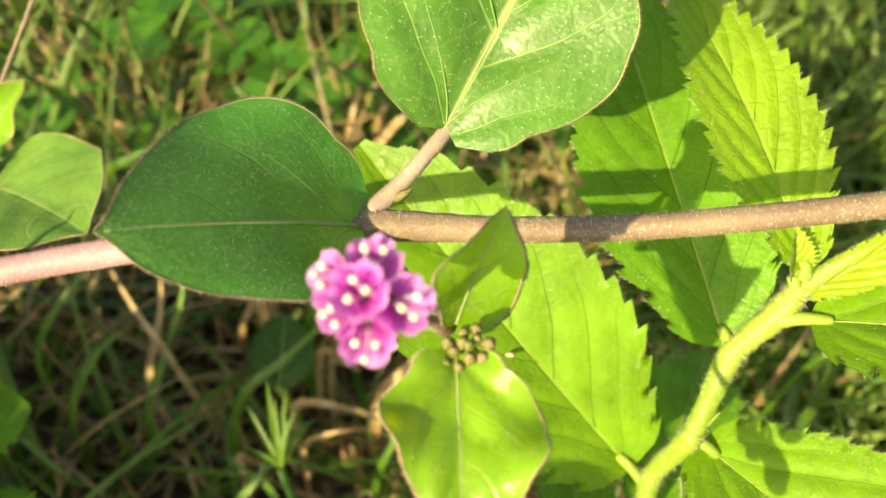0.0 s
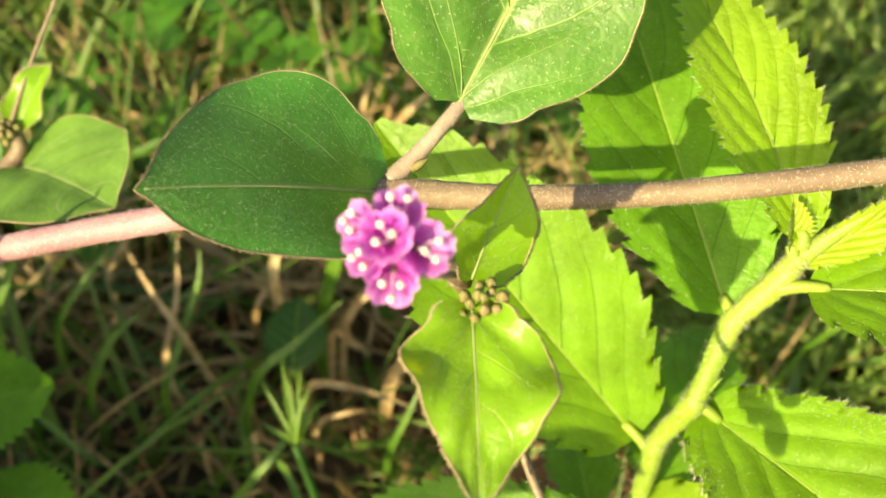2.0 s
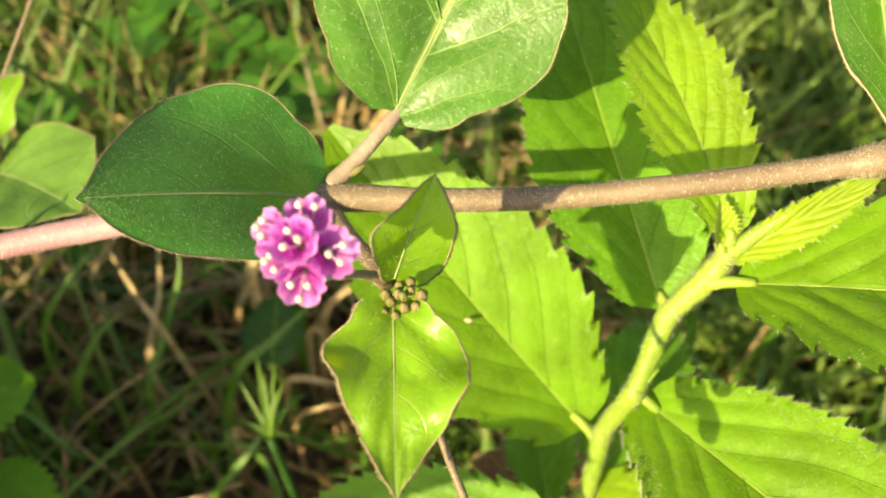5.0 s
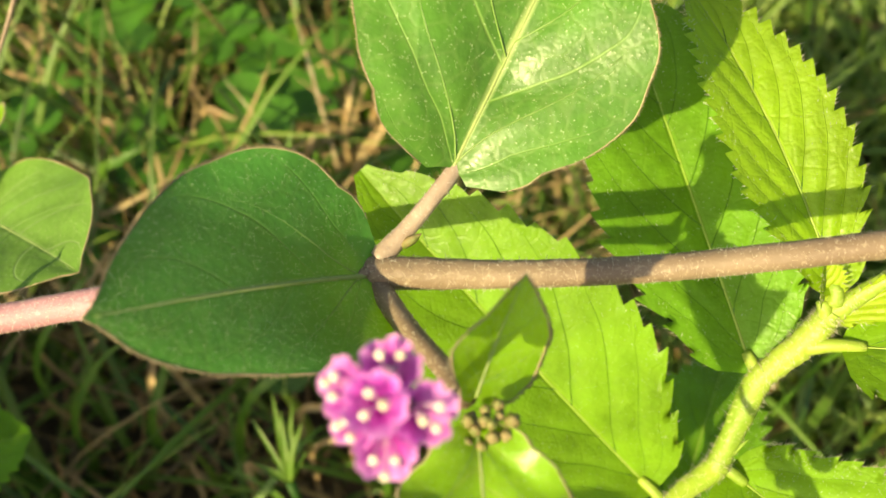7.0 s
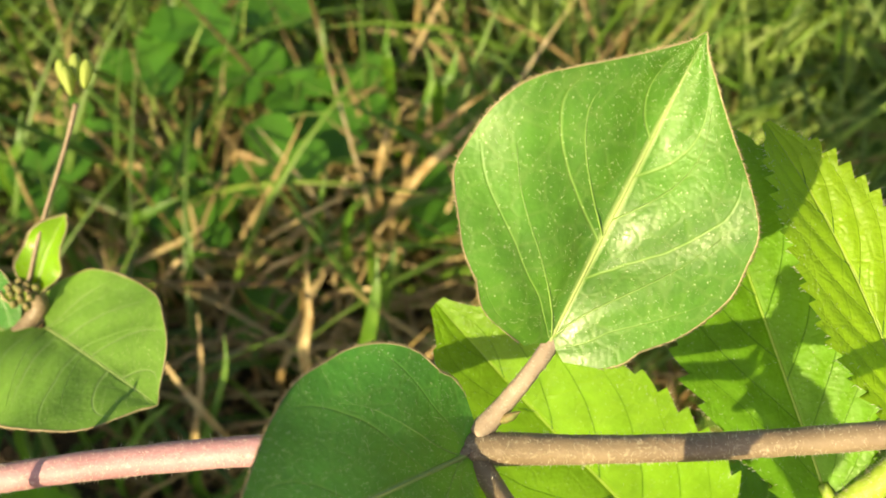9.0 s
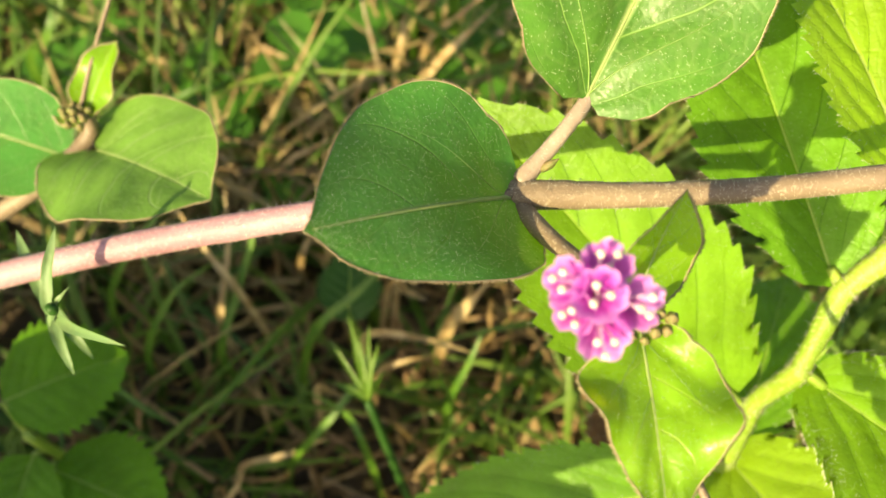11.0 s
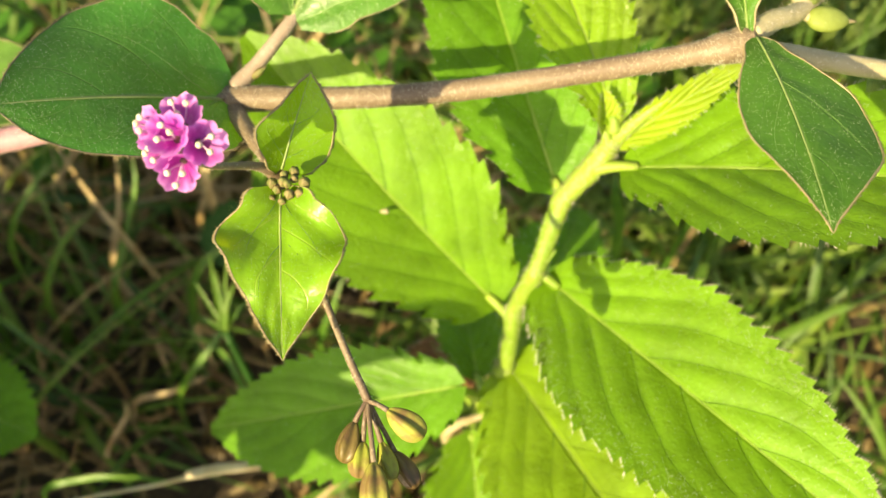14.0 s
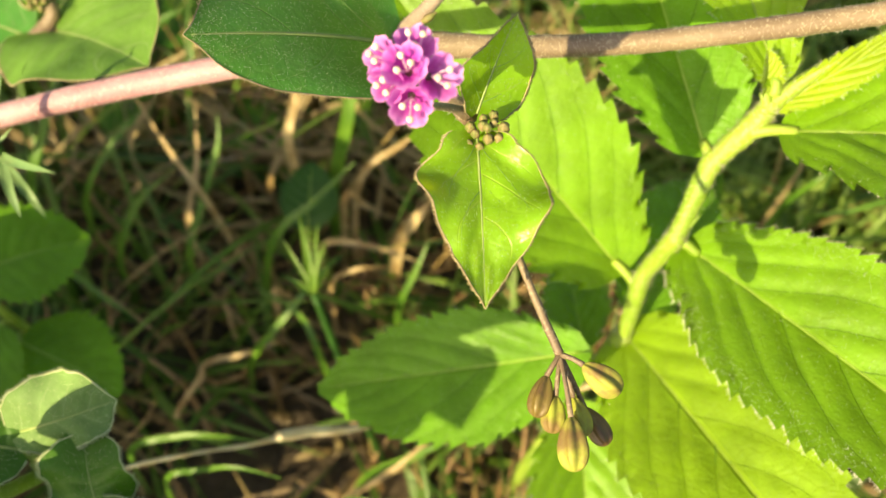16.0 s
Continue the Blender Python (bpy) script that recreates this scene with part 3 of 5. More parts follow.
# broad leaf on its petiole
TOP_BASE = (0.0001, 0.0418, 0.1178)
stalk(herb, [(NODE[0] + 0.0003, 0.0366, 0.1153, 0.0008), (-0.0030, 0.0384, 0.1160, 0.00064), (-0.0012, 0.0402, 0.1170, 0.00058), (TOP_BASE[0] + 0.0001, TOP_BASE[1] + 0.0001, TOP_BASE[2] - 0.0003, 0.00056), (0.0010, 0.0438, 0.1176, 0.0002)], M_PETIOLE, "petiole", "greyish-brown leaf stalk", 10, 0.02, 160, 0.0002, 8)
top_leaf = Leaf(TOP_BASE, (0.0104, 0.0580, 0.1290), (0.0185, -0.0022, 0.0002), (0.0103, 0.0091), ((0.0, 0.60, 0.87, 1.0, 1.0, 0.89, 0.62, 0.27, 0.0), (0.0, 0.60, 0.87, 1.0, 0.97, 0.82, 0.54, 0.24, 0.0)),
                fold=(0.78, 0.29), cup=(-26.0, -14.0), arch=0.0, curl=0.05, lobe=0.03, wave=(0.07, 1.6, 0.4), droop=0.08, quilt=0.0017, veins=3, rake=0.5, wobble=0.012)
herb_leaf(herb, top_leaf, M_GLOSSY, rim=0.00004, fringe=1100, fringe_length=0.00028, starts=((0.02, 0.55, 0.75), (0.36, 0.5, 0.7)), down=2000, rib=0.00013, vein=0.6, label="glossy mid-green heart-shaped leaf")
# small bract at the joint
part("bract", tube([(-0.0032, 0.0374, 0.1158, 0.0003), (-0.0026, 0.0375, 0.1163, 0.00032), (-0.0020, 0.0377, 0.1167, 0.00003)], 6, 4), M_BUD, herb)
# dark leaf seen at a grazing angle to the sun
dark_leaf = Leaf((-0.0056, 0.0352, 0.1158), (-0.0183, 0.0270, 0.1278), (-0.0025, 0.0133, 0.0017), (0.0060, 0.0086), ((0.0, 0.80, 0.99, 1.0, 0.91, 0.76, 0.60, 0.36, 0.0), (0.0, 0.64, 0.91, 1.0, 0.95, 0.81, 0.60, 0.33, 0.0)),
                 fold=(-0.02, -0.05), cup=22.0, arch=0.045, lobe=0.08, wave=(0.28, 0.8, 0.33), droop=0.0, quilt=0.0003, veins=3, rake=0.45, wobble=0.008)
herb_leaf(herb, dark_leaf, M_HERB, rim=0.00004, rib=0.00019, fringe=1100, fringe_length=0.00030, starts=((0.02, 0.55, 0.7),), down=2600, vein=0.3, label="dark green heart-shaped leaf with hairy margin")

stalk(herb, [(NODE[0] - 0.0002, 0.0357, 0.1152, 0.0006), (-0.0056, 0.0355, 0.1157, 0.00045), (-0.0066, 0.0346, 0.1164, 0.00025)], M_STEM, "petiole", "short reddish-brown leaf stalk", 8, 0.02, 40, 0.0002, 14)

# flowering branch
BUDS = (0.0012, 0.0236, 0.1228)
stalk(herb, [(NODE[0] + 0.0002, 0.0350, 0.1146, 0.0009), (-0.0030, 0.0312, 0.1168, 0.00068), (-0.0008, 0.0273, 0.1197, 0.00062), (0.0004, 0.0247, 0.1218, 0.0008)], M_STEM, "branch", "short brown flowering branch", 10, 0.03, 220, 0.0002, 9)
stalk(herb, [(0.0003, 0.0246, 0.1220, 0.0005), (-0.0008, 0.0238, 0.1240, 0.0003), (-0.0024, 0.0215, 0.1280, 0.00025), (-0.0030, 0.0202, 0.1315, 0.0004)], M_STEM, "flower_stalk", "thin brown flower stalk", 8, 0.02, 60, 0.00015, 10)
young_up = Leaf((0.0010, 0.0245, 0.1222), (0.0037, 0.0292, 0.1272), (0.0048, 0.0008, -0.0018), (0.0027, 0.0031), ((0.0, 0.55, 0.90, 1.0, 0.80, 0.55, 0.42, 0.25, 0.0), (0.0, 0.78, 0.98, 1.0, 0.93, 0.80, 0.58, 0.30, 0.0)),
                fold=(0.42, 0.08), arch=-0.03, lobe=0.05, wave=(0.14, 1.2, 1.0), quilt=0.0002, veins=4, wobble=0.010)
herb_leaf(herb, young_up, M_YOUNG, 0.00004, 0.00011, (0.1, 0.4), 0.3, "small yellow-green young leaf with curled margin", down=350)
young_down = Leaf((0.0010, 0.0228, 0.1222), (0.0015, 0.0106, 0.1206), (-0.0088, 0.0010, 0.0006), (0.0044, 0.0042), ((0.0, 0.56, 0.95, 0.98, 1.0, 0.76, 0.50, 0.25, 0.0), (0.0, 0.64, 0.97, 0.95, 0.76, 0.58, 0.42, 0.22, 0.0)),
                  fold=(0.20, 0.40), arch=0.05, lobe=0.02, wave=(0.30, 2.1, 0.6), quilt=0.0008, veins=3, rake=0.45, cup=(18.0, -10.0), wobble=0.03)
herb_leaf(herb, young_down, M_YOUNG, 0.00004, 0.00012, ((0.02, 0.6, 0.7), (0.3, 0.4, 0.7)), 0.26, "yellow-green young leaf with a wavy margin", down=700)

rng = np.random.default_rng(11)
for i in range(13):
    a = 2.4 * i
    r = 0.00042 * math.sqrt(i)
    at = V(BUDS[0] + 0.0005 + r * math.cos(a), BUDS[1] - 0.0010 + 0.8 * r * math.sin(a), BUDS[2] + 0.0006 - 0.6 * r + 0.5 * r * math.sin(a))
    bud = part("flower_bud", ball(at, 0.00042 * rng.uniform(0.8, 1.15), (1, 1, 1.15), rings=7, sides=15, ribs=5, rib_depth=0.25), M_BUD, herb, "tight greenish-brown ribbed bud" if i == 0 else "")


def flower(centre, facing, size, spin):
    """A five-lobed funnel with its stamens."""
    z = V(facing).normalized()
    x = z.orthogonal().normalized()
    x = (Matrix.Rotation(spin, 3, z) @ x)
    y = z.cross(x)
    c = V(centre)
    verts, faces, uvs = [], [], []
    rings, sides = 9, 50
    for i in range(rings + 1):
        t = i / rings
        for k in range(sides):
            w = 2 * math.pi * k / sides
            lobe = abs(math.cos(2.5 * w))
            notch = 0.10 * math.exp(-((lobe - 1) / 0.05) ** 2)
            edge = size * (0.80 + 0.20 * lobe ** 0.6 - notch)
            r = 0.14 * size + (edge - 0.14 * size) * t ** 0.9
            h = size * 1.25 * (t ** 0.75 - 1) + size * 0.07 * t * t * math.sin(5 * w + 1.0) - size * 0.30 * max(0, t - 0.8)
            h += size * 0.10 * t * t * (lobe - 0.6) + size * 0.05 * t * t * math.sin(11 * w + spin)
            verts.append(c + x * r * math.cos(w) + y * r * math.sin(w) + z * h)
            uvs.append((k / sides, t))
    for i in range(rings):
        for k in range(sides):
            j = (k + 1) % sides
            faces.append((i * sides + k, i * sides + j, (i + 1) * sides + j, (i + 1) * sides + k))
    petals = part("flower", (verts, faces, uvs), M_PETAL, herb, "magenta five-lobed flower with cream stamens")
    part("calyx", tube([(*(c - z * size * 1.9), 0.00022), (*(c - z * size * 1.5), 0.00032), (*(c - z * size * 1.15), 0.00022)], 8, 3), M_STEM, petals)
    for k in range(3):
        w = spin + 2.2 * k + 0.4
        out = x * math.cos(w) + y * math.sin(w)
        root, head = c - z * size * 0.95, c + out * size * 0.34 + z * size * (0.26 + 0.08 * k)
        mid = (root + head) * 0.5 + out * size * 0.06
        part("filament", tube([(*root, 0.00006), (*mid, 0.00006), (*head, 0.00005)], 5, 3), M_FILAMENT, petals)
        part("anther", ball(head, 0.00024, (1.15, 0.9, 0.85), z.to_track_quat("Z", "Y").to_matrix(), rings=6, sides=9, ribs=2, rib_depth=0.25), M_ANTHER, petals)


UP_PIC = V(0, 0.86, 0.5)
TO_EYE = V(0, -0.5, 0.86)
HEAD = V(-0.0030, 0.0199, 0.1335)
for dx, dy, dz, fx, fy, size, spin in (
        (-0.0003, 0.0004, 0.0008, -0.10, 0.15, 0.00145, 0.3), (0.0000, -0.0019, 0.0000, 0.0, -0.50, 0.00142, 1.1), (0.0018, -0.0002, 0.0001, 0.5, -0.10, 0.00148, 2.0),
        (-0.0018, 0.0010, -0.0002, -0.8, 0.25, 0.00130, 0.8), (0.0003, 0.0018, -0.0003, 0.10, 0.60, 0.00140, 1.7), (-0.0014, -0.0006, -0.0004, -0.5, -0.3, 0.00125, 2.6)):
    flower(HEAD + V(dx, 0, 0) + UP_PIC * dy + TO_EYE * dz, TO_EYE + V(fx, 0, 0) + UP_PIC * fy, size, spin)

# hanging fruit stalk
HANG = (0.0067, 0.0092, 0.1157)
stalk(herb, [(0.0006, 0.0240, 0.1212, 0.00035), (0.0028, 0.0185, 0.1188, 0.00030), (0.0048, 0.0135, 0.1170, 0.00028), (*HANG, 0.00034)], M_STEM, "fruit_stalk", "thin brown stalk of the fruit cluster", 8, 0.03, 120, 0.00018, 12)
for i, (x, y, z, length, width, dark, dx, dy) in enumerate((
        (0.0094, 0.0074, 0.1160, 0.0032, 0.00105, 0, 0.5, -0.35), (0.0054, 0.0064, 0.1152, 0.0030, 0.00090, 1, -0.25, -0.9), (0.0062, 0.0052, 0.1150, 0.0026, 0.0009, 0, -0.1, -0.9),
        (0.0073, 0.0030, 0.1158, 0.0036, 0.0011, 0, 0.05, -1.0), (0.0092, 0.0048, 0.1135, 0.0030, 0.00085, 1, 0.5, -0.8), (0.0080, 0.0052, 0.1146, 0.0028, 0.00075, 0, 0.3, -0.9))):
    way = V(dx, dy, -0.15).normalized()
    turn = way.to_track_quat("Z", "Y").to_matrix()
    fruit = part("fruit", ball((x, y, z), width, (1, 1, length / 2 / width), turn, 12, 25, 5, 0.36, 0.28), M_FRUIT_DARK if dark else M_FRUIT, herb, "brown ripe ribbed fruit" if dark else "yellow-green and brown ribbed club-shaped fruit")
    root = V(x, y, z) - way * length * 0.48
    part("fruit_stalklet", tube([(*HANG, 0.00022), (*((V(HANG) + root) * 0.5 + V(0, 0, 0.0003)), 0.00018), (*root, 0.00022)], 6, 4), M_STEM, fruit)

# leaves and shoot at the second joint
up_leaf = Leaf((0.0360, 0.0350, 0.1216), (0.0346, 0.0490, 0.1285), (0.0058, -0.0018, 0.0022), (0.0031, 0.0037), ((0.0, 0.20, 0.48, 0.80, 0.98, 1.0, 0.86, 0.50, 0.0), (0.0, 0.20, 0.62, 0.95, 1.0, 0.92, 0.72, 0.40, 0.0)),
               fold=(1.5, 0.35), arch=-0.05, lobe=0.0, quilt=0.0005, veins=4, wobble=0.02, wave=(0.12, 1.4, 0.3))
herb_leaf(herb, up_leaf, M_GLOSSY, 0.00008, 0.00013, (0.05, 0.35), 0.34, "boat-shaped folded green leaf with tan margin", down=500)
down_leaf = Leaf((0.0362, 0.0342, 0.1228), (0.0372, 0.0160, 0.1262), (-0.0092, -0.0006, -0.0006), (0.0056, 0.0032), ((0.0, 0.26, 0.56, 0.88, 1.0, 0.97, 0.78, 0.38, 0.0), (0.0, 0.46, 0.76, 0.95, 1.0, 0.90, 0.58, 0.24, 0.0)),
                 fold=(-0.20, -0.10), arch=0.06, lobe=0.0, quilt=0.0005, veins=4, wave=(0.16, 1.2, 0.8), wobble=0.012)
herb_leaf(herb, down_leaf, M_DULL, 0.00006, 0.00011, (0.3,), 0.34, "dull dark green hanging leaf", down=900)
part("stem_joint", ball((0.0528, 0.0341, 0.1172), 0.0012, (1.3, 1.0, 1.0), rings=10, sides=14), M_PALE_LEAF, herb, "swollen yellow-green joint")
stalk(herb, [(0.0364, 0.0356, 0.1212, 0.0010), (0.0385, 0.0372, 0.1208, 0.00085), (0.0410, 0.0388, 0.1198, 0.00075), (0.0446, 0.0424, 0.1185, 0.0006), (0.0470, 0.0445, 0.1178, 0.0004)], M_PALE_STALK, "shoot", "pale side shoot with small buds", 10, 0.03, 400, 0.0003, 13)
for x, y, z, size, long, way in ((0.0434, 0.0383, 0.1193, 0.00115, 1.5, (1.0, -0.05, -0.1)), (0.0424, 0.0404, 0.1197, 0.00075, 2.2, (0.7, 0.7, -0.2)), (0.0462, 0.0434, 0.1182, 0.00095, 1.5, (0.9, 0.3, 0.0)), (0.0468, 0.0450, 0.1180, 0.00085, 1.6, (0.6, 0.8, 0.0)), (0.0452, 0.0444, 0.1184, 0.0007, 1.7, (0.2, 1.0, 0.1))):
    turn = V(way).normalized().to_track_quat("Z", "Y").to_matrix()
    bud = part("bud", ball((x, y, z), size, (1, 0.85, long), turn, 10, 16, 3, 0.16, -0.22), M_PALE_LEAF, herb, "plump pale yellow-green leaf bud")
    foot = V(x, y, z) - V(way).normalized() * size * long * 0.8
    part("bud_stalk", tube([(*(foot + V(-0.0006, 0.0006, 0.0)), 0.0004), (*foot, 0.00042), (*(foot + V(way).normalized() * size * 0.5), 0.0005)], 8, 3), M_PALE_STALK, bud)
    tip = V(x, y, z) + V(way).normalized() * size * long
    part("bud_tip", tube([(*(tip - V(way).normalized() * size * 0.5), size * 0.3), (*tip, size * 0.18), (*(tip + V(way).normalized() * size * 0.5), size * 0.04)], 6, 3), M_MARGIN, bud)

# ---- the shrub with toothed leaves ----
shrub = thing("toothed_shrub", (0.008, 0.020, GROUND - 0.002), "bright yellow-green upright herb with toothed leaves", "plant")
axis = [(0.008, 0.020, 0.008, 0.0012), (0.0125, 0.0215, 0.045, 0.0011), (0.0150, 0.0228, 0.064, 0.0010), (0.0176, 0.0246, 0.0744, 0.00105), (0.0184, 0.0254, 0.0768, 0.00092), (0.0190, 0.0278, 0.0838, 0.00100), (0.0194, 0.0284, 0.0862, 0.00088),
        (0.0208, 0.0287, 0.0926, 0.00105), (0.0214, 0.0296, 0.0942, 0.00090), (0.0234, 0.0334, 0.0992, 0.00105), (0.0244, 0.0342, 0.1004, 0.00100), (0.0266, 0.0354, 0.1032, 0.00112), (0.0276, 0.0363, 0.1044, 0.00100), (0.0281, 0.0368, 0.1052, 0.00085)]
stalk(shrub, axis, M_SHRUB_STEM, "stem", "yellow-green hairy stem", 14, 0.05, 2200, 0.0004, 21)


def toothed(base, tip, side, widths, node, label, material=None, **more):
    fringe = more.pop("fringe", 130)
    settings = dict(profile=SERRATE, teeth=15, depth=0.0010, lobe=0.04, quilt=0.0006, veins=6, rake=0.48, wobble=0.012, fold=(0.36, 0.36), arch=0.04)
    settings.update(more)
    leaf = Leaf(base, tip, side, widths, **settings)
    blade = shrub_leaf(shrub, leaf, material or M_SHRUB, label, fringe=fringe)
    mid = (V(base) + V(node)) * 0.5 + V(0, 0, 0.0004)
    part("petiole", tube([(*node, 0.0007), (*mid, 0.00055), (*(V(base) + leaf.y * 0.0004), 0.0005)], 8, 4), M_SHRUB_STEM, blade)
    return leaf


toothed((0.0165, 0.0300, 0.0845), (-0.0074, 0.0509, 0.1045), (0.0040, 0.0129, 0.0126), (0.0082, 0.0098), (0.0190, 0.0276, 0.0830), "bright green toothed leaf with impressed veins", seed=1, teeth=15, fold=(0.62, 0.16))
toothed((0.0229, 0.0354, 0.0998), (0.0150, 0.0655, 0.1085), (0.0120, 0.0020, 0.0040), (0.0074, 0.0088), (0.0238, 0.0334, 0.0990), "toothed leaf crossed by the shadow of the stem", M_SHRUB_OLD_SHADED, seed=2, teeth=14, fold=(0.42, 0.12))
toothed((0.0279, 0.0382, 0.1068), (0.0190, 0.0610, 0.1140), (0.0100, 0.0045, 0.0020), (0.0044, 0.0048), (0.0280, 0.0370, 0.1060), "young yellow-green toothed leaf glowing in the sun", M_SHRUB_BRIGHT, seed=3, teeth=18, depth=0.0009, fold=(0.40, 0.24), quilt=0.0006, bow=0.025)
toothed((0.0298, 0.0342, 0.1042), (0.0600, 0.0250, 0.1135), (-0.0050, -0.0150, -0.0010), (0.0085, 0.0092), (0.0262, 0.0348, 0.1030), "toothed leaf half under the hanging leaf", seed=4, quilt=0.0009, fold=(0.14, 0.48), teeth=16, depth=0.0011)
toothed((0.0230, 0.0278, 0.0922), (0.0462, -0.0010, 0.1030), (-0.0140, -0.0100, -0.0060), (0.0083, 0.0088), (0.0212, 0.0290, 0.0925), "large bright green toothed leaf fringed with hairs", seed=5, quilt=0.0010, teeth=27, depth=0.0007, fold=(0.24, 0.52), fringe=900)
# the brighter colour paints in the sun that shines through this blade
toothed((0.0189, 0.0248, 0.0752), (0.0352, -0.0070, 0.0885), (-0.0200, -0.0080, -0.0075), (0.0098, 0.0095), (0.0178, 0.0250, 0.0748), "yellow-green toothed leaf below the large one, sun glow put into its colour", M_SHRUB_BRIGHT, seed=6, quilt=0.0009, teeth=18, fold=(0.30, 0.22))
# the low leaf's shade is partly painted in with the darker green
toothed((0.0125, 0.0210, 0.0815), (-0.0166, 0.0201, 0.0708), (0.0010, 0.0120, 0.0050), (0.0080, 0.0064), (0.0158, 0.0232, 0.0680), "toothed leaf low on the stem, its green darkened for shade", M_SHRUB_OLD_SHADED, seed=7, teeth=17, depth=0.0008, fold=(0.2, 0.25), fringe=40)
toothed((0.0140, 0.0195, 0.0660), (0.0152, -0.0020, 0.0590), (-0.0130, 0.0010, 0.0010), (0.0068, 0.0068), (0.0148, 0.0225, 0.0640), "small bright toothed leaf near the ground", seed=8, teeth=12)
# inner leaves, again with shade put into the green
toothed((0.0205, 0.0275, 0.0760), (0.0290, 0.0460, 0.0740), (0.0110, -0.0030, 0.0020), (0.0062, 0.0062), (0.0182, 0.0256, 0.0752), "toothed leaf behind the stem, shade put into its green", M_SHRUB_OLD_SHADED, seed=9, teeth=12)
toothed((0.0150, 0.0270, 0.0660), (0.0135, 0.0400, 0.0640), (0.0100, 0.0, 0.0), (0.0042, 0.0042), (0.0160, 0.0236, 0.0680), "small toothed leaf, shade put into its green", M_SHRUB_OLD_SHADED, seed=10, teeth=10)
toothed((0.0135, 0.0256, 0.0630), (0.0080, 0.0370, 0.0570), (0.010, 0.003, 0.002), (0.0040, 0.0040), (0.0150, 0.0232, 0.0640), "withered rust-brown leaf", M_DEAD, seed=12, teeth=9, fold=(0.5, 0.3), curl=-0.1, wave=(0.3, 1.6, 0.4))
# folded leaves of the growing tip, the larger one on a thick pale stalk
toothed((0.0284, 0.0364, 0.1050), (0.0385, 0.0388, 0.1135), (0.004, -0.006, -0.001), (0.0012, 0.0021), (0.0276, 0.0363, 0.1044), "narrow folded yellow leaf of the growing tip", M_TIP, teeth=12, depth=0.0003, fold=(0.9, 0.25), quilt=0.0005, arch=0.02, fringe=60)
stalk(shrub, [(0.0279, 0.0366, 0.1046, 0.00085), (0.0296, 0.0372, 0.1068, 0.00070), (0.0320, 0.0380, 0.1092, 0.00050), (0.0350, 0.0387, 0.1116, 0.00030), (0.0375, 0.0391, 0.1134, 0.00012)], M_SHRUB_STEM, "stem", "", 10, 0.05, 300, 0.0003, 23)
toothed((0.0272, 0.0370, 0.1056), (0.0268, 0.0396, 0.1092), (0.004, 0.002, 0.0), (0.0012, 0.0012), (0.0276, 0.0363, 0.1044), "narrow folded yellow leaf of the growing tip", M_TIP, teeth=12, depth=0.0003, fold=(0.8, 0.8), quilt=0.0004, arch=0.03, fringe=30)
# stipules at the joints
for at, way in (((0.0235, 0.0332, 0.0995), (0.0045, 0.0030, 0.0040)), ((0.0210, 0.0288, 0.0930), (0.0020, 0.0012, 0.0030)), ((0.0184, 0.0256, 0.0758), (0.0022, 0.0026, 0.0016))):
    p, w = V(at), V(way)
    part("stipule", tube([(*p, 0.00035), (*(p + w * 0.5), 0.0003), (*(p + w), 0.00003)], 6, 4), M_SHRUB_STEM, shrub)

# ---- second shoot of the herb, with a pale round leaf ----
side_herb = thing("trailing_herb", (-0.105, 0.055, GROUND - 0.002), "shoot of the same herb with a pale green rounded leaf", "plant")
stalk(side_herb, [(-0.105, 0.055, 0.009, 0.0013), (-0.080, 0.050, 0.072, 0.0012), (-0.056, 0.0515, 0.0870, 0.0010), (-0.0475, 0.0575, 0.0900, 0.0009), (-0.0470, 0.0595, 0.0925, 0.0007)], M_STEM, "stem", "brown stem", 12, 0.02, 200, 0.0003, 31)
herb_leaf(side_herb, Leaf((-0.0460, 0.0560, 0.0905), (-0.0312, 0.0446, 0.0998), (-0.0060, -0.0150, 0.0020), (0.0080, 0.0090), ROUND, fold=(0.10, 0.42), arch=0.05, lobe=0.20, wave=(0.12, 1.4, 0.5), quilt=0.0009, veins=3, rake=0.45, cup=(0.0, -22.0)), M_ROUND, 0.00006, 0.00013, (0.02, 0.03, 0.4), 0.34, "pale green rounded leaf with light veins")
herb_leaf(side_herb, Leaf((-0.0500, 0.0560, 0.0900), (-0.0640, 0.0600, 0.0930), (0.0, 0.010, 0.004), (0.0060, 0.0060), HEART, fold=(0.1, 0.1), arch=0.05, lobe=0.08), M_HERB, 0.00006, 0.00013, (0.03, 0.4), 0.34, "green rounded leaf")
herb_leaf(side_herb, Leaf((-0.0468, 0.0592, 0.0920), (-0.0432, 0.0655, 0.0962), (0.004, -0.002, 0.0), (0.0023, 0.0022), OVATE, fold=(0.55, 0.4), arch=0.06, wave=(0.3, 1.5, 0.3)), M_YOUNG, 0.00006, 0.00008, (0.1, 0.4), 0.3, "upright folded yellow-green leaf")
herb_leaf(side_herb, Leaf((-0.0478, 0.0585, 0.0915), (-0.0505, 0.0600, 0.0920), (0.001, 0.003, 0.0), (0.0010, 0.0010), OVATE, fold=(0.4, 0.4)), M_YOUNG, 0.00006, 0.00008, (0.1, 0.4), 0.3)
for i in range(11):
    a, r = 2.4 * i, 0.0005 * math.sqrt(i)
    part("flower_bud", ball((-0.0476 + r * math.cos(a), 0.0586 + r * math.sin(a), 0.0938 - 0.4 * r), 0.00048, (1, 1, 1.1), rings=6, sides=10, ribs=5, rib_depth=0.2), M_BUD, side_herb)
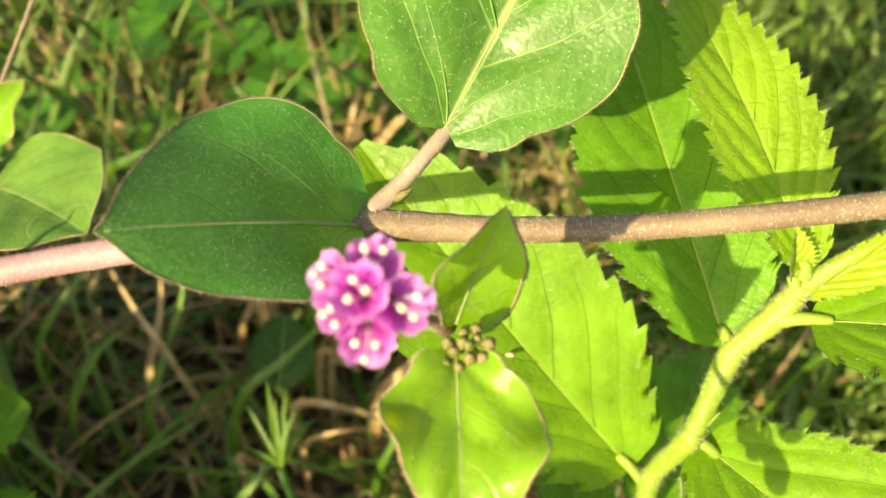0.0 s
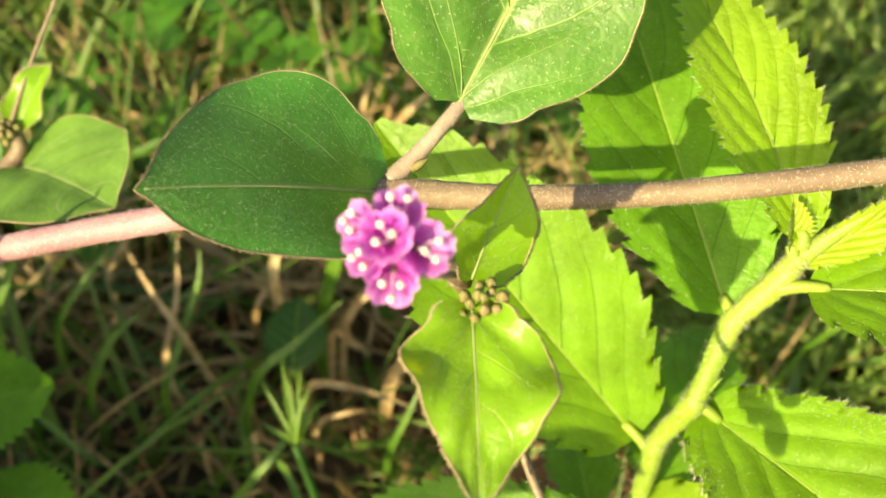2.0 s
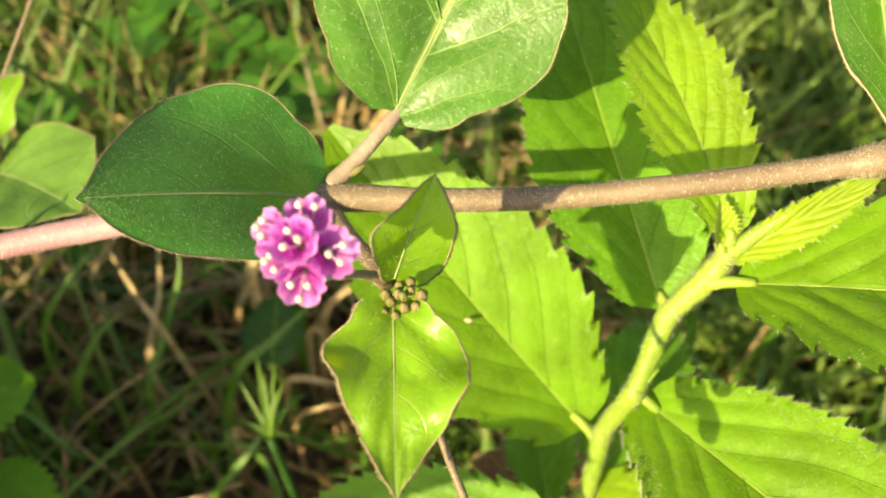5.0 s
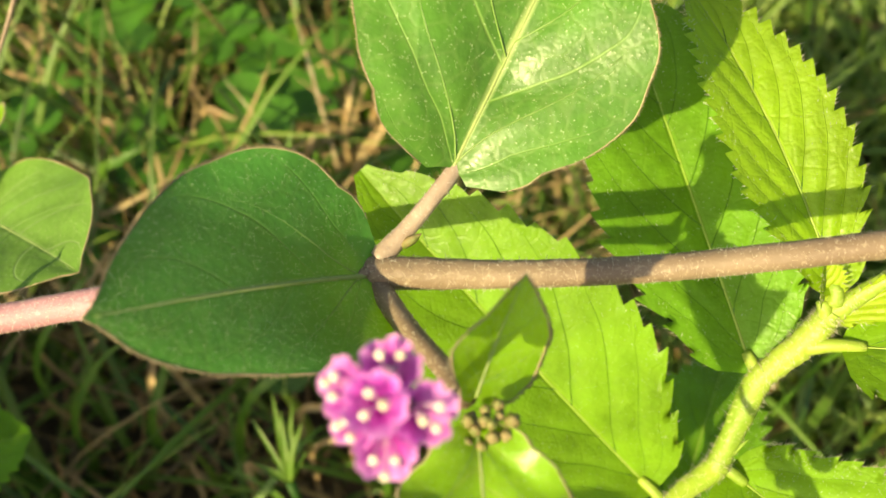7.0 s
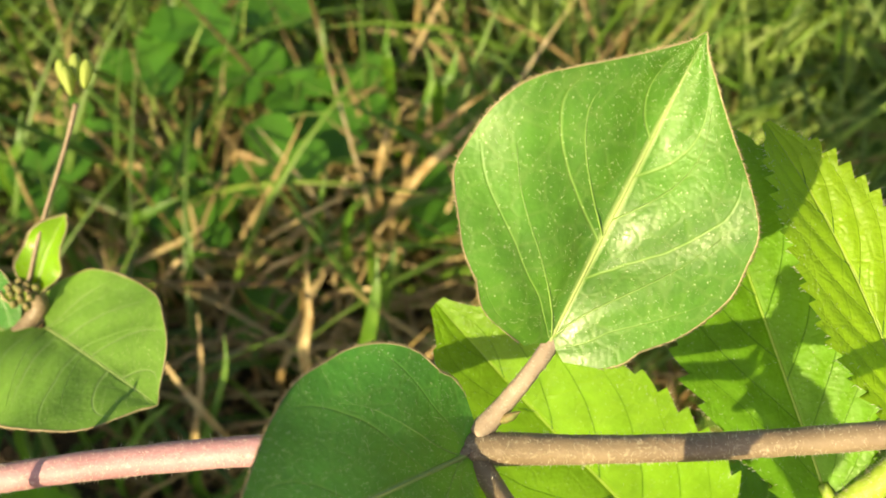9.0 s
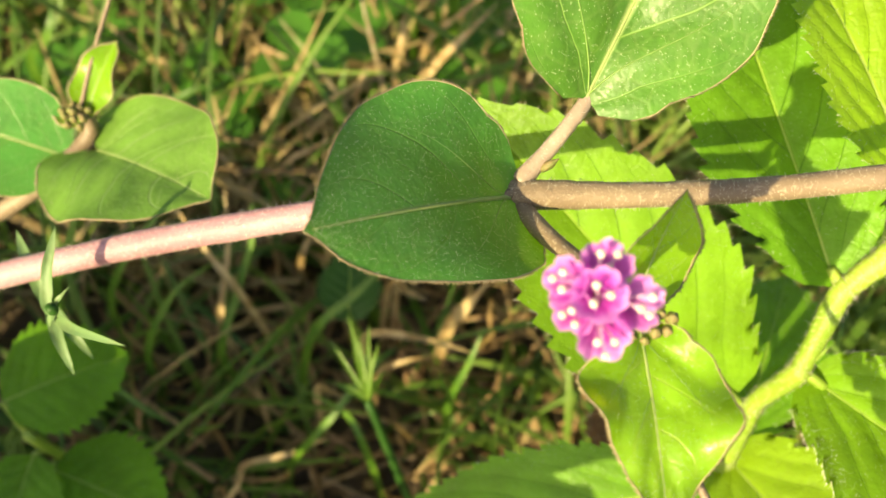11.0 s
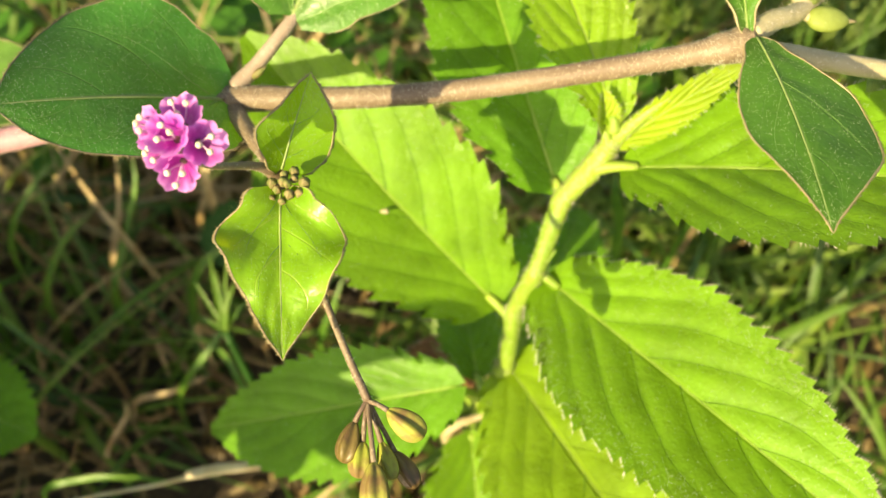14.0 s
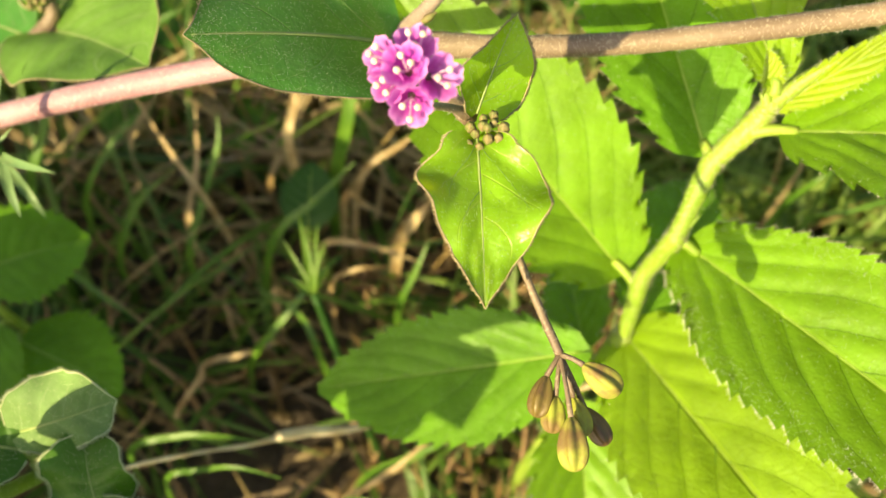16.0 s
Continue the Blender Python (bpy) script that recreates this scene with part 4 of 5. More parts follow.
stalk(side_herb, [(-0.0475, 0.0590, 0.0925, 0.0003), (-0.0455, 0.0640, 0.0960, 0.00024), (-0.0425, 0.0705, 0.1002, 0.00022), (-0.0410, 0.0738, 0.1026, 0.0003)], M_STEM, "fruit_stalk", "long thin brown fruit stalk", 8, 0.02)
for dx, dy in ((-0.0007, 0.0003), (0.0007, 0.0002), (0.0, 0.0006), (-0.0003, -0.0002)):
    way = V(dx * 0.6, 0.0016 + dy, 0.0010)
    part("fruit", ball(V(-0.0410 + dx, 0.0742 + dy, 0.1030) + way, 0.00062, (1, 1, 2.3), way.to_track_quat("Z", "Y").to_matrix(), 9, 15, 5, 0.2, 0.3), M_PALE_LEAF, side_herb, "yellow-green ribbed fruit")

# ---- felted round-leaved seedling ----
felted = thing("round_leaved_herb", (-0.040, 0.004, GROUND - 0.002), "grey-green felted herb with rounded leaves", "plant")
stalk(felted, [(-0.040, 0.004, 0.008, 0.0009), (-0.039, 0.006, 0.05, 0.0009), (-0.0378, 0.0072, 0.0955, 0.0008)], M_SHRUB_STEM, "stem", "", 10, 0.02, 200, 0.0005, 41)
BLUNT = (0.0, 0.74, 0.95, 1.0, 1.0, 0.98, 0.92, 0.76, 0.0)
NOTCHED = (0.0, 0.50, 0.78, 0.95, 1.0, 1.0, 0.95, 0.82, 0.30)
felted_leaves = (
    ((-0.0378, 0.0082, 0.0978), (-0.0290, 0.0102, 0.1005), (0.15, -0.86, -0.5), (0.0040, 0.0026), BLUNT, 0.0, "grey-green felted rounded leaf"),
    ((-0.0308, 0.0016, 0.0945), (-0.0318, 0.0068, 0.0985), (0.85, 0.05, 0.1), (0.0040, 0.0036), NOTCHED, 0.22, "dark green curled leaf with pale fuzzy margin"),
    ((-0.0306, 0.0014, 0.0947), (-0.0213, -0.0034, 0.0965), (-0.36, -0.84, -0.4), (0.0034, 0.0034), BLUNT, 0.0, "grey-green felted rounded leaf"),
    ((-0.0351, 0.0022, 0.0895), (-0.0402, -0.0006, 0.0880), (0.4, -0.8, 0.0), (0.0030, 0.0030), ROUND, 0.0, ""),
    ((-0.0382, 0.0070, 0.0962), (-0.0450, 0.0080, 0.0970), (0.0, 0.006, 0.002), (0.0038, 0.0038), ROUND, 0.0, ""),
    # four larger leaves out of view, added to shade the low toothed leaf
    ((-0.0430, -0.0050, 0.1080), (-0.0362, -0.0278, 0.1150), (-0.009, -0.006, 0.0), (0.0085, 0.0080), ROUND, 0.0, ""),
    ((-0.0425, -0.0045, 0.1085), (-0.0190, -0.0170, 0.1210), (-0.006, -0.012, 0.0), (0.0075, 0.0070), ROUND, 0.0, ""),
    ((-0.0445, -0.0040, 0.1060), (-0.0690, -0.0270, 0.1140), (0.008, -0.010, 0.0), (0.0105, 0.0095), ROUND, 0.0, ""),
    ((-0.0440, -0.0060, 0.1050), (-0.0470, -0.0320, 0.1120), (-0.010, 0.001, 0.0), (0.0080, 0.0080), ROUND, 0.0, ""))
for base, tip, side, w, shape, notch, label in felted_leaves:
    leaf = Leaf(base, tip, side, w, shape, fold=(0.30, 0.14), arch=0.10, lobe=0.12, droop=0.20, wave=(0.28, 1.3, 0.6), wobble=0.02, quilt=0.0005, veins=4, notch=notch)
    blade = part("leaf", leaf.grid(), M_FELT if "felted" in label else M_DULL, felted, label or "dark green rounded leaf with pale fuzzy margin")
    part("midrib", leaf.rib(0.00016), M_RIB, blade)
    part("margin", leaf.rim(0.00007), M_DOWN, blade)
    tagged(part("hair", joined([edge_hairs(leaf, 900, 0.0004, 9), blade_hairs(leaf, 350, 0.0002, 10)]), M_DOWN, blade), kind="stuff")

stalk(felted, [(-0.0378, 0.0066, 0.0940, 0.0007), (-0.0340, 0.0036, 0.0938, 0.0006), (-0.0308, 0.0016, 0.0945, 0.0005)], M_SHRUB_STEM, "stem", "", 10, 0.02, 120, 0.0004, 42)
# stalk up to the added shading leaves
stalk(felted, [(-0.0385, 0.0062, 0.0900, 0.0007), (-0.0420, 0.0000, 0.1000, 0.0007), (-0.0438, -0.0046, 0.1072, 0.0006)], M_SHRUB_STEM, "stem", "", 10, 0.02)

# ---- leafy clump out of view, added to shade the soil ----
clump = thing("unseen_shading_clump", (-0.120, -0.060, GROUND - 0.002), "tall leafy clump out of view, added to shade the soil", "plant")
rng = np.random.default_rng(45)
for i, (bx, by) in enumerate(((-0.150, -0.050), (-0.128, -0.018), (-0.165, -0.015), (-0.112, -0.045), (-0.140, 0.010), (-0.180, -0.050), (-0.205, -0.100), (-0.104, -0.030), (-0.098, -0.040))):
    hx, hy, hz = bx + rng.uniform(-0.012, 0.012), by + rng.uniform(-0.012, 0.012), 0.125 + rng.uniform(-0.015, 0.02)
    line = [(bx, by, 0.008, 0.0012), ((bx + hx) / 2 + 0.004, (by + hy) / 2, 0.06, 0.001), (hx, hy, hz, 0.0007)]
    stalk(clump, line, M_SHRUB_STEM, "stem", "", 8, 0.03)
    for k in range(6):
        f = 0.45 + 0.55 * k / 6
        base = V(bx + (hx - bx) * f, by + (hy - by) * f, 0.008 + (hz - 0.008) * f)
        a = 2.4 * k + i
        size = rng.uniform(0.020, 0.032)
        tip = base + V(math.cos(a) * size, math.sin(a) * size, rng.uniform(-0.006, 0.008))
        leaf = Leaf(base, tip, (math.sin(a), -math.cos(a), 0), (size * 0.36, size * 0.36), ROUND, fold=(0.15, 0.15), arch=0.1, droop=0.1)
        part("leaf", leaf.grid(8, 14), M_ROUND, clump)

# one more unseen stem, its leaves set towards the sun to shade the seedling
line = [(-0.086, 0.002, 0.008, 0.0012), (-0.085, 0.004, 0.05, 0.001), (-0.084, 0.006, 0.086, 0.0007)]
stalk(clump, line, M_SHRUB_STEM, "stem", "", 8, 0.03)
for base, tip in (((-0.085, 0.004, 0.072), (-0.066, -0.003, 0.074)), ((-0.085, 0.005, 0.078), (-0.072, 0.012, 0.080)), ((-0.084, 0.006, 0.084), (-0.077, 0.024, 0.086)), ((-0.085, 0.005, 0.076), (-0.082, -0.012, 0.080))):
    leaf = Leaf(base, tip, V(base[1] - tip[1], tip[0] - base[0], 0), (0.0075, 0.0075), ROUND, fold=(0.15, 0.15), arch=0.1, droop=0.1)
    part("leaf", leaf.grid(8, 14), M_ROUND, clump)

# ---- toothed seedlings in the shade ----


def seedling(at, leaves, label, material=M_SHRUB):
    ob = thing("toothed_seedling", (*at, GROUND - 0.003), label, "plant", "seedlings in the grass")
    top = V(at[0], at[1], leaves[0][0][2] + 0.001)
    stalk(ob, [(at[0], at[1], GROUND - 0.005, 0.0009), (at[0] + 0.001, at[1], (GROUND + top.z) / 2, 0.0008), (*top, 0.0006)], M_SHRUB_STEM, "stem")
    for base, tip, side, w in leaves:
        leaf = Leaf(base, tip, side, w, SERRATE, fold=(0.14, 0.14), arch=0.05, teeth=13, depth=0.001, quilt=0.0005, veins=7)
        blade = shrub_leaf(ob, leaf, material, "toothed leaf, its green darkened for shade")
        part("petiole", tube([(top.x, top.y, base[2] - 0.001, 0.0005), (*base, 0.0004)], 6, 3, smooth_line=False), M_SHRUB_STEM, blade)
    return ob


# darker leaf colours stand in for part of the seedlings' shade
seedling((-0.0600, 0.0330), (((-0.0640, 0.0375, 0.0640), (-0.0505, 0.0440, 0.0610), (0.004, -0.010, 0.0), (0.0075, 0.0075)), ((-0.0600, 0.0310, 0.0560), (-0.0470, 0.0255, 0.0500), (-0.004, -0.010, 0.001), (0.0075, 0.0070)), ((-0.0610, 0.0320, 0.0600), (-0.0640, 0.0180, 0.0580), (-0.010, 0.002, 0.0), (0.006, 0.006))), "low toothed seedling in the grass shade", M_SHRUB_OLD_SHADED)
# this leaf's shade is put into its dark colour
seedling((-0.0250, 0.0570), (((-0.0252, 0.0570, 0.0365), (-0.0247, 0.0680, 0.0405), (0.010, 0.0, 0.0), (0.0049, 0.0049)),), "single leaf among the grass stalks, coloured dark for shade", M_SHADE)

# fleck on the toothed leaf, and a dead leaf caught behind the stem
fleck = thing("pale_fleck", (0.0059, 0.0359, 0.0941), "tiny pale husk lying on the toothed leaf", "husk")
part("husk", ball((0.0059, 0.0359, 0.0941), 0.00035, (1.6, 0.9, 0.6), rings=6, sides=8, ribs=3, rib_depth=0.3), M_PALE_STRAW, fleck)

# ---- grass, straw and small plants of the ground ----


def blade(base, heading, lean, length, width, bend, rng, segments=7, crease=0.35):
    """One grass blade: a creased, tapering, bending strip."""
    out = np.array((math.cos(heading), math.sin(heading), 0.0))
    side = np.array((-math.sin(heading), math.cos(heading), 0.0))
    up = np.array((0.0, 0.0, 1.0))
    p, angle = np.array(base, float), lean
    twist = rng.uniform(-0.9, 0.9)
    verts = []
    for i in range(segments + 1):
        t = i / segments
        w = width * 0.5 * (0.75 + 0.9 * t * (1 - t)) * (1 - t ** 3.2) + 0.00004
        way = out * math.sin(angle) + up * math.cos(angle)
        flat = out * math.cos(angle) - up * math.sin(angle)
        tw = twist * t
        s = side * math.cos(tw) + flat * math.sin(tw)
        f = flat * math.cos(tw) - side * math.sin(tw)
        verts += [p - s * w + f * w * crease, p.copy(), p + s * w + f * w * crease]
        p = p + way * length / segments
        angle += bend / segments
    faces = []
    for i in range(segments):
        a = 3 * i
        faces += [(a, a + 1, a + 4, a + 3), (a + 1, a + 2, a + 5, a + 4)]
    return verts, faces


def scatter(count, seed, box, make):
    """Joins many single blades into one mesh."""
    rng = np.random.default_rng(seed)
    verts, faces = [], []
    made = 0
    while made < count:
        x, y = rng.uniform(box[0], box[1]), rng.uniform(box[2], box[3])
        piece = make(x, y, rng)
        if piece is None:
            continue
        start = len(verts)
        verts += piece[0]
        faces += [tuple(start + i for i in f) for f in piece[1]]
        made += 1
    return verts, faces


def bare(x, y):
    """The open patch of soil."""
    return math.hypot((x + 0.031) / 1.2, y - 0.026)


def room(x, y):
    """How tall the grass may stand without reaching the plants above it."""
    if x > 0.045 and y > 0.035:
        return 0.044
    if -0.028 < x < 0.075 and y < 0.062:
        return 0.030
    if y < 0.03:
        return 0.032
    return 0.050 + 0.25 * max(0.0, y - 0.06) if y < 0.16 else 0.07


def green_blade(x, y, rng):
    if bare(x, y) < 0.016 and rng.random() < 0.97:
        return None
    thick = noise.noise(Vector((x * 38, y * 38, 5.0)))
    if thick < -0.18 and rng.random() < 0.75:
        return None
    if -0.065 < x < 0.012 and 0.060 < y < 0.108 and rng.random() < 0.55:
        return None
    tall = room(x, y)
    length = min(rng.gamma(4.0, 0.011), tall * 1.25) * (0.5 if bare(x, y) < 0.030 else 1.0)
    lean = abs(rng.normal(0.35, 0.45))
    return blade((x, y, lie(x, y) - 0.001), rng.uniform(0, 6.283), lean, length, rng.uniform(0.0006, 0.0012) + rng.gamma(1.2, 0.00032), rng.uniform(0.2, 1.9), rng)


def dry_blade(x, y, rng):
    if bare(x, y) < 0.015 and rng.random() < 0.93 or y < 0.05 and rng.random() < 0.4:
        return None
    height = lie(x, y) + abs(rng.normal(0.002, 0.006))
    return blade((x, y, height), rng.uniform(0, 6.283), rng.normal(1.40, 0.25), rng.uniform(0.008, 0.032), rng.uniform(0.0004, 0.0011), rng.normal(0.0, 0.9), rng, 6, 0.5)


def standing_straw(x, y, rng):
    if y < 0.05:
        return None
    return blade((x, y, lie(x, y)), rng.uniform(0, 6.283), abs(rng.normal(0.35, 0.3)), min(rng.uniform(0.02, 0.06), room(x, y) * 1.1), rng.uniform(0.0006, 0.0014), rng.uniform(0.1, 0.9), rng, 5, 0.6)


def crumb(x, y, rng):
    """A fallen fleck of leaf or stalk on the soil."""
    return blade((x, y, lie(x, y) + abs(rng.normal(0, 0.002))), rng.uniform(0, 6.283), rng.normal(1.5, 0.3), rng.uniform(0.002, 0.009), rng.uniform(0.0006, 0.0022), rng.normal(0, 1.0), rng, 3, 0.3)


AREA = (-0.20, 0.20, -0.09, 0.30)
tagged(part("grass", scatter(6800, 51, AREA, green_blade), M_GRASS, None), "green lawn grass of uneven height growing from the soil", "grass", kind="stuff")
tagged(part("dry_grass", scatter(1700, 57, AREA, dry_blade), M_STRAW, None), "tangled tan straw lying on the soil", "straw", kind="stuff")
tagged(part("straw_tangle", scatter(640, 56, (-0.075, 0.030, 0.068, 0.135), lambda x, y, rng: blade((x, y, lie(x, y) + rng.uniform(0.002, 0.024)), rng.uniform(-0.5, 3.64), rng.normal(1.25, 0.35), rng.uniform(0.010, 0.036), rng.uniform(0.0004, 0.0012), rng.normal(0.3, 0.9), rng, 7, 0.5)), M_LIGHT_STRAW, None), "loose pale straw tangled over the grass roots", "straw", kind="stuff")
tagged(part("standing_straw", scatter(500, 53, AREA, standing_straw), M_STRAW, None), "dead grass stalks standing among the green", "straw", kind="stuff")


def brown_stem(x, y, rng):
    """A thin dead runner, curled over the soil."""
    if bare(x, y) < 0.013 and rng.random() < 0.9:
        return None
    return blade((x, y, lie(x, y) + rng.uniform(0.0, 0.010)), rng.uniform(0, 6.283), rng.normal(1.1, 0.4), rng.uniform(0.008, 0.026), rng.uniform(0.0004, 0.0009), rng.normal(0.4, 1.3), rng, 8, 0.8)


tagged(part("dead_runner", scatter(400, 62, (-0.075, 0.045, 0.012, 0.075), brown_stem), M_RUNNER, None), "thin curled brown dead runners over the soil", "straw", kind="stuff")
tagged(part("leaf_litter", scatter(1500, 54, (-0.14, 0.14, -0.04, 0.2), crumb), M_STRAW, None), "fallen brown flecks on the soil", "litter", kind="stuff")


def far_blade(a, f, rng):
    """Lawn that thins out away from the plants."""
    r = 0.22 + 3.2 * f ** 1.6
    x, y = r * math.cos(a), 0.09 + r * math.sin(a)
    if -0.2 < x < 0.2 and -0.09 < y < 0.3:
        return None
    return blade((x, y, lie(x, y) - 0.002), rng.uniform(0, 6.283), abs(rng.normal(0.5, 0.3)), rng.uniform(0.03, 0.07), rng.uniform(0.002, 0.004) + 0.002 * r, rng.uniform(0.3, 1.4), rng, 4)


tagged(part("lawn", scatter(12000, 55, (0.0, 6.283, 0.0, 1.0), far_blade), M_GRASS, None), "grass of the lawn round about", "grass", kind="stuff")


def bright_blade(x, y, rng):
    """Turf behind the plants, its pale colours standing in for sunlight."""
    return blade((x, y, lie(x, y) - 0.001), rng.uniform(0, 6.283), abs(rng.normal(0.5, 0.35)), rng.uniform(0.016, 0.045), rng.uniform(0.0006, 0.0016), rng.uniform(0.2, 1.6), rng, 6)


tagged(part("bright_grass", scatter(4200, 58, (0.030, 0.20, 0.060, 0.26), bright_blade), M_BRIGHT_GRASS, None), "pale green turf behind the plants, sunlight painted into its colour", "grass", kind="stuff")
tagged(part("bright_grass", scatter(700, 60, (0.010, 0.035, 0.078, 0.20), bright_blade), M_BRIGHT_GRASS, None), "turf behind the toothed leaves, sunlight painted into its colour", "grass", kind="stuff")
tagged(part("bright_grass", scatter(480, 59, (-0.12, 0.015, 0.100, 0.22), bright_blade), M_BRIGHT_GRASS, None), "grass between the clover, sunlight painted into its colour", "grass", kind="stuff")


def ribbon(points, width, crease=0.35, twist=0.6):
    """A creased, tapering leaf strip along a smooth line of points."""
    line = curve_points([(*p, 0.0) for p in points], 6)
    verts, faces = [], []
    n = len(line)
    for i, q in enumerate(line):
        t = i / (n - 1)
        ahead = line[min(i + 1, n - 1)][:3] - line[max(i - 1, 0)][:3]
        ahead = ahead / np.linalg.norm(ahead)
        side = np.cross(ahead, (0.0, -0.45, 0.9))
        side = side / np.linalg.norm(side)
        face = np.cross(side, ahead)
        a = twist * (t - 0.5)
        s, f = side * math.cos(a) + face * math.sin(a), face * math.cos(a) - side * math.sin(a)
        w = width * 0.5 * (0.7 + 1.1 * t * (1 - t)) * (1 - t ** 3.5) + 0.00004
        verts += [q[:3] - s * w + f * w * crease, q[:3], q[:3] + s * w + f * w * crease]
    for i in range(n - 1):
        a = 3 * i
        faces += [(a, a + 1, a + 4, a + 3), (a + 1, a + 2, a + 5, a + 4)]
    return verts, faces


def grass_leaf(points, width, shift=(0.0, 0.0), label="broad green grass blade rising from the sward"):
    """One separate blade, rooted in the soil near its first point."""
    x, y = points[0][0] + shift[0], points[0][1] + shift[1]
    ob = thing("wild_grass", (x, y, lie(x, y)), label, "grass", "single grass blades")
    part("blade", ribbon([(x, y, lie(x, y) - 0.001), *points], width), M_GRASS_LEAF, ob)


def straw_stalk(points, width, shift=(0.0, 0.0), label="pale dry grass stalk caught in the sward"):
    x, y = points[0][0] + shift[0], points[0][1] + shift[1]
    ob = thing("dry_straw", (x, y, lie(x, y)), label, "straw", "single dry straws")
    part("stalk", ribbon([(x, y, lie(x, y)), *points], width, 0.7, 1.2), M_STRAW_STALK, ob)


grass_leaf([(-0.0225, 0.0657, 0.030), (-0.0184, 0.0692, 0.048), (-0.0164, 0.0734, 0.056), (-0.0158, 0.0779, 0.060)], 0.0024, label="wide upright grass blade with shaded foot")
grass_leaf([(-0.0311, 0.0549, 0.036), (-0.0230, 0.0589, 0.044), (-0.0163, 0.0625, 0.050)], 0.0015, (-0.006, -0.003))
grass_leaf([(-0.0461, 0.0548, 0.030), (-0.0422, 0.0604, 0.040), (-0.0385, 0.0663, 0.048), (-0.0381, 0.0702, 0.052)], 0.0014)
grass_leaf([(-0.0580, 0.0550, 0.030), (-0.0518, 0.0595, 0.042), (-0.0449, 0.0622, 0.048)], 0.0014, (-0.003, 0.0))
grass_leaf([(-0.0445, 0.0174, 0.0500), (-0.0366, 0.0181, 0.0560), (-0.0306, 0.0180, 0.0560), (-0.0257, 0.0183, 0.0520)], 0.0010, (-0.010, 0.002))
grass_leaf([(-0.0386, 0.0129, 0.0520), (-0.0332, 0.0135, 0.0570), (-0.0278, 0.0132, 0.0600), (-0.0221, 0.0121, 0.0590)], 0.0008, (-0.008, 0.0), "arching grass blade over the bare soil")
grass_leaf([(-0.0178, 0.0145, 0.030), (-0.0121, 0.0137, 0.034), (-0.0069, 0.0139, 0.034)], 0.0009, (-0.006, 0.0))
grass_leaf([(-0.0153, 0.0199, 0.022), (-0.0073, 0.0215, 0.030), (-0.0001, 0.0233, 0.036)], 0.0016, (-0.004, -0.002))
grass_leaf([(-0.0647, 0.0552, 0.050), (-0.0595, 0.0607, 0.062), (-0.0574, 0.0649, 0.066)], 0.0016, (-0.006, -0.004))
grass_leaf([(-0.0621, 0.0619, 0.038), (-0.0536, 0.0675, 0.050), (-0.0500, 0.0700, 0.052)], 0.0012, (-0.005, 0.0))
grass_leaf([(-0.0228, 0.0376, 0.028), (-0.0256, 0.0425, 0.036), (-0.0324, 0.0458, 0.040)], 0.0012, (0.001, -0.003))
grass_leaf([(-0.0687, 0.0541, 0.030), (-0.0564, 0.0449, 0.036), (-0.0514, 0.0418, 0.036)], 0.0011, (-0.006, 0.004))
grass_leaf([(-0.0105, 0.0448, 0.030), (-0.0071, 0.0484, 0.040), (-0.0047, 0.0524, 0.044)], 0.0012)
grass_leaf([(-0.0347, 0.0385, 0.026), (-0.0291, 0.0405, 0.036), (-0.0213, 0.0477, 0.042), (-0.0179, 0.0506, 0.042)], 0.0013, (-0.004, 0.0))
grass_leaf([(0.0459, 0.0523, 0.050), (0.0482, 0.0520, 0.062), (0.0518, 0.0535, 0.064)], 0.0009, (-0.003, -0.002))
grass_leaf([(0.0371, 0.0535, 0.050), (0.0354, 0.0541, 0.062), (0.0352, 0.0562, 0.066)], 0.0018, (0.001, 0.0))
grass_leaf([(0.0650, 0.0510, 0.056), (0.0522, 0.0485, 0.060), (0.0485, 0.0500, 0.055)], 0.0008, (0.006, 0.0))
straw_stalk([(-0.0104, 0.0558, 0.034), (-0.0066, 0.0571, 0.042), (-0.0035, 0.0590, 0.046)], 0.0022, (-0.003, 0.0), "wide bleached straw standing askew")
straw_stalk([(-0.0188, 0.0613, 0.040), (-0.0157, 0.0600, 0.040), (-0.0128, 0.0593, 0.038)], 0.0012, (-0.004, 0.002))
straw_stalk([(-0.0229, 0.0555, 0.034), (-0.0145, 0.0526, 0.040), (-0.0049, 0.0501, 0.038)], 0.0012, (-0.003, 0.001), "tan straw bowed over the grass")
straw_stalk([(-0.0302, 0.0470, 0.034), (-0.0284, 0.0467, 0.034), (-0.0265, 0.0464, 0.032)], 0.0012, (-0.003, 0.0))
straw_stalk([(-0.0217, 0.0502, 0.030), (-0.0167, 0.0504, 0.036), (-0.0113, 0.0517, 0.034)], 0.0009, (-0.002, 0.0))
straw_stalk([(-0.0461, 0.0593, 0.032), (-0.0439, 0.0682, 0.040), (-0.0438, 0.0767, 0.046)], 0.0012)
straw_stalk([(-0.0278, 0.0676, 0.044), (-0.0264, 0.0735, 0.050), (-0.0263, 0.0784, 0.054)], 0.0016, (0.0, -0.004))
straw_stalk([(-0.0168, 0.0643, 0.040), (-0.0098, 0.0676, 0.046), (-0.0033, 0.0725, 0.046)], 0.0013, (-0.004, -0.002))
straw_stalk([(-0.0412, 0.0604, 0.040), (-0.0458, 0.0656, 0.046), (-0.0535, 0.0763, 0.050)], 0.0011, (0.003, -0.002))
straw_stalk([(-0.0429, 0.0383, 0.024), (-0.0353, 0.0387, 0.028), (-0.0284, 0.0409, 0.030)], 0.0011, (-0.004, 0.0))
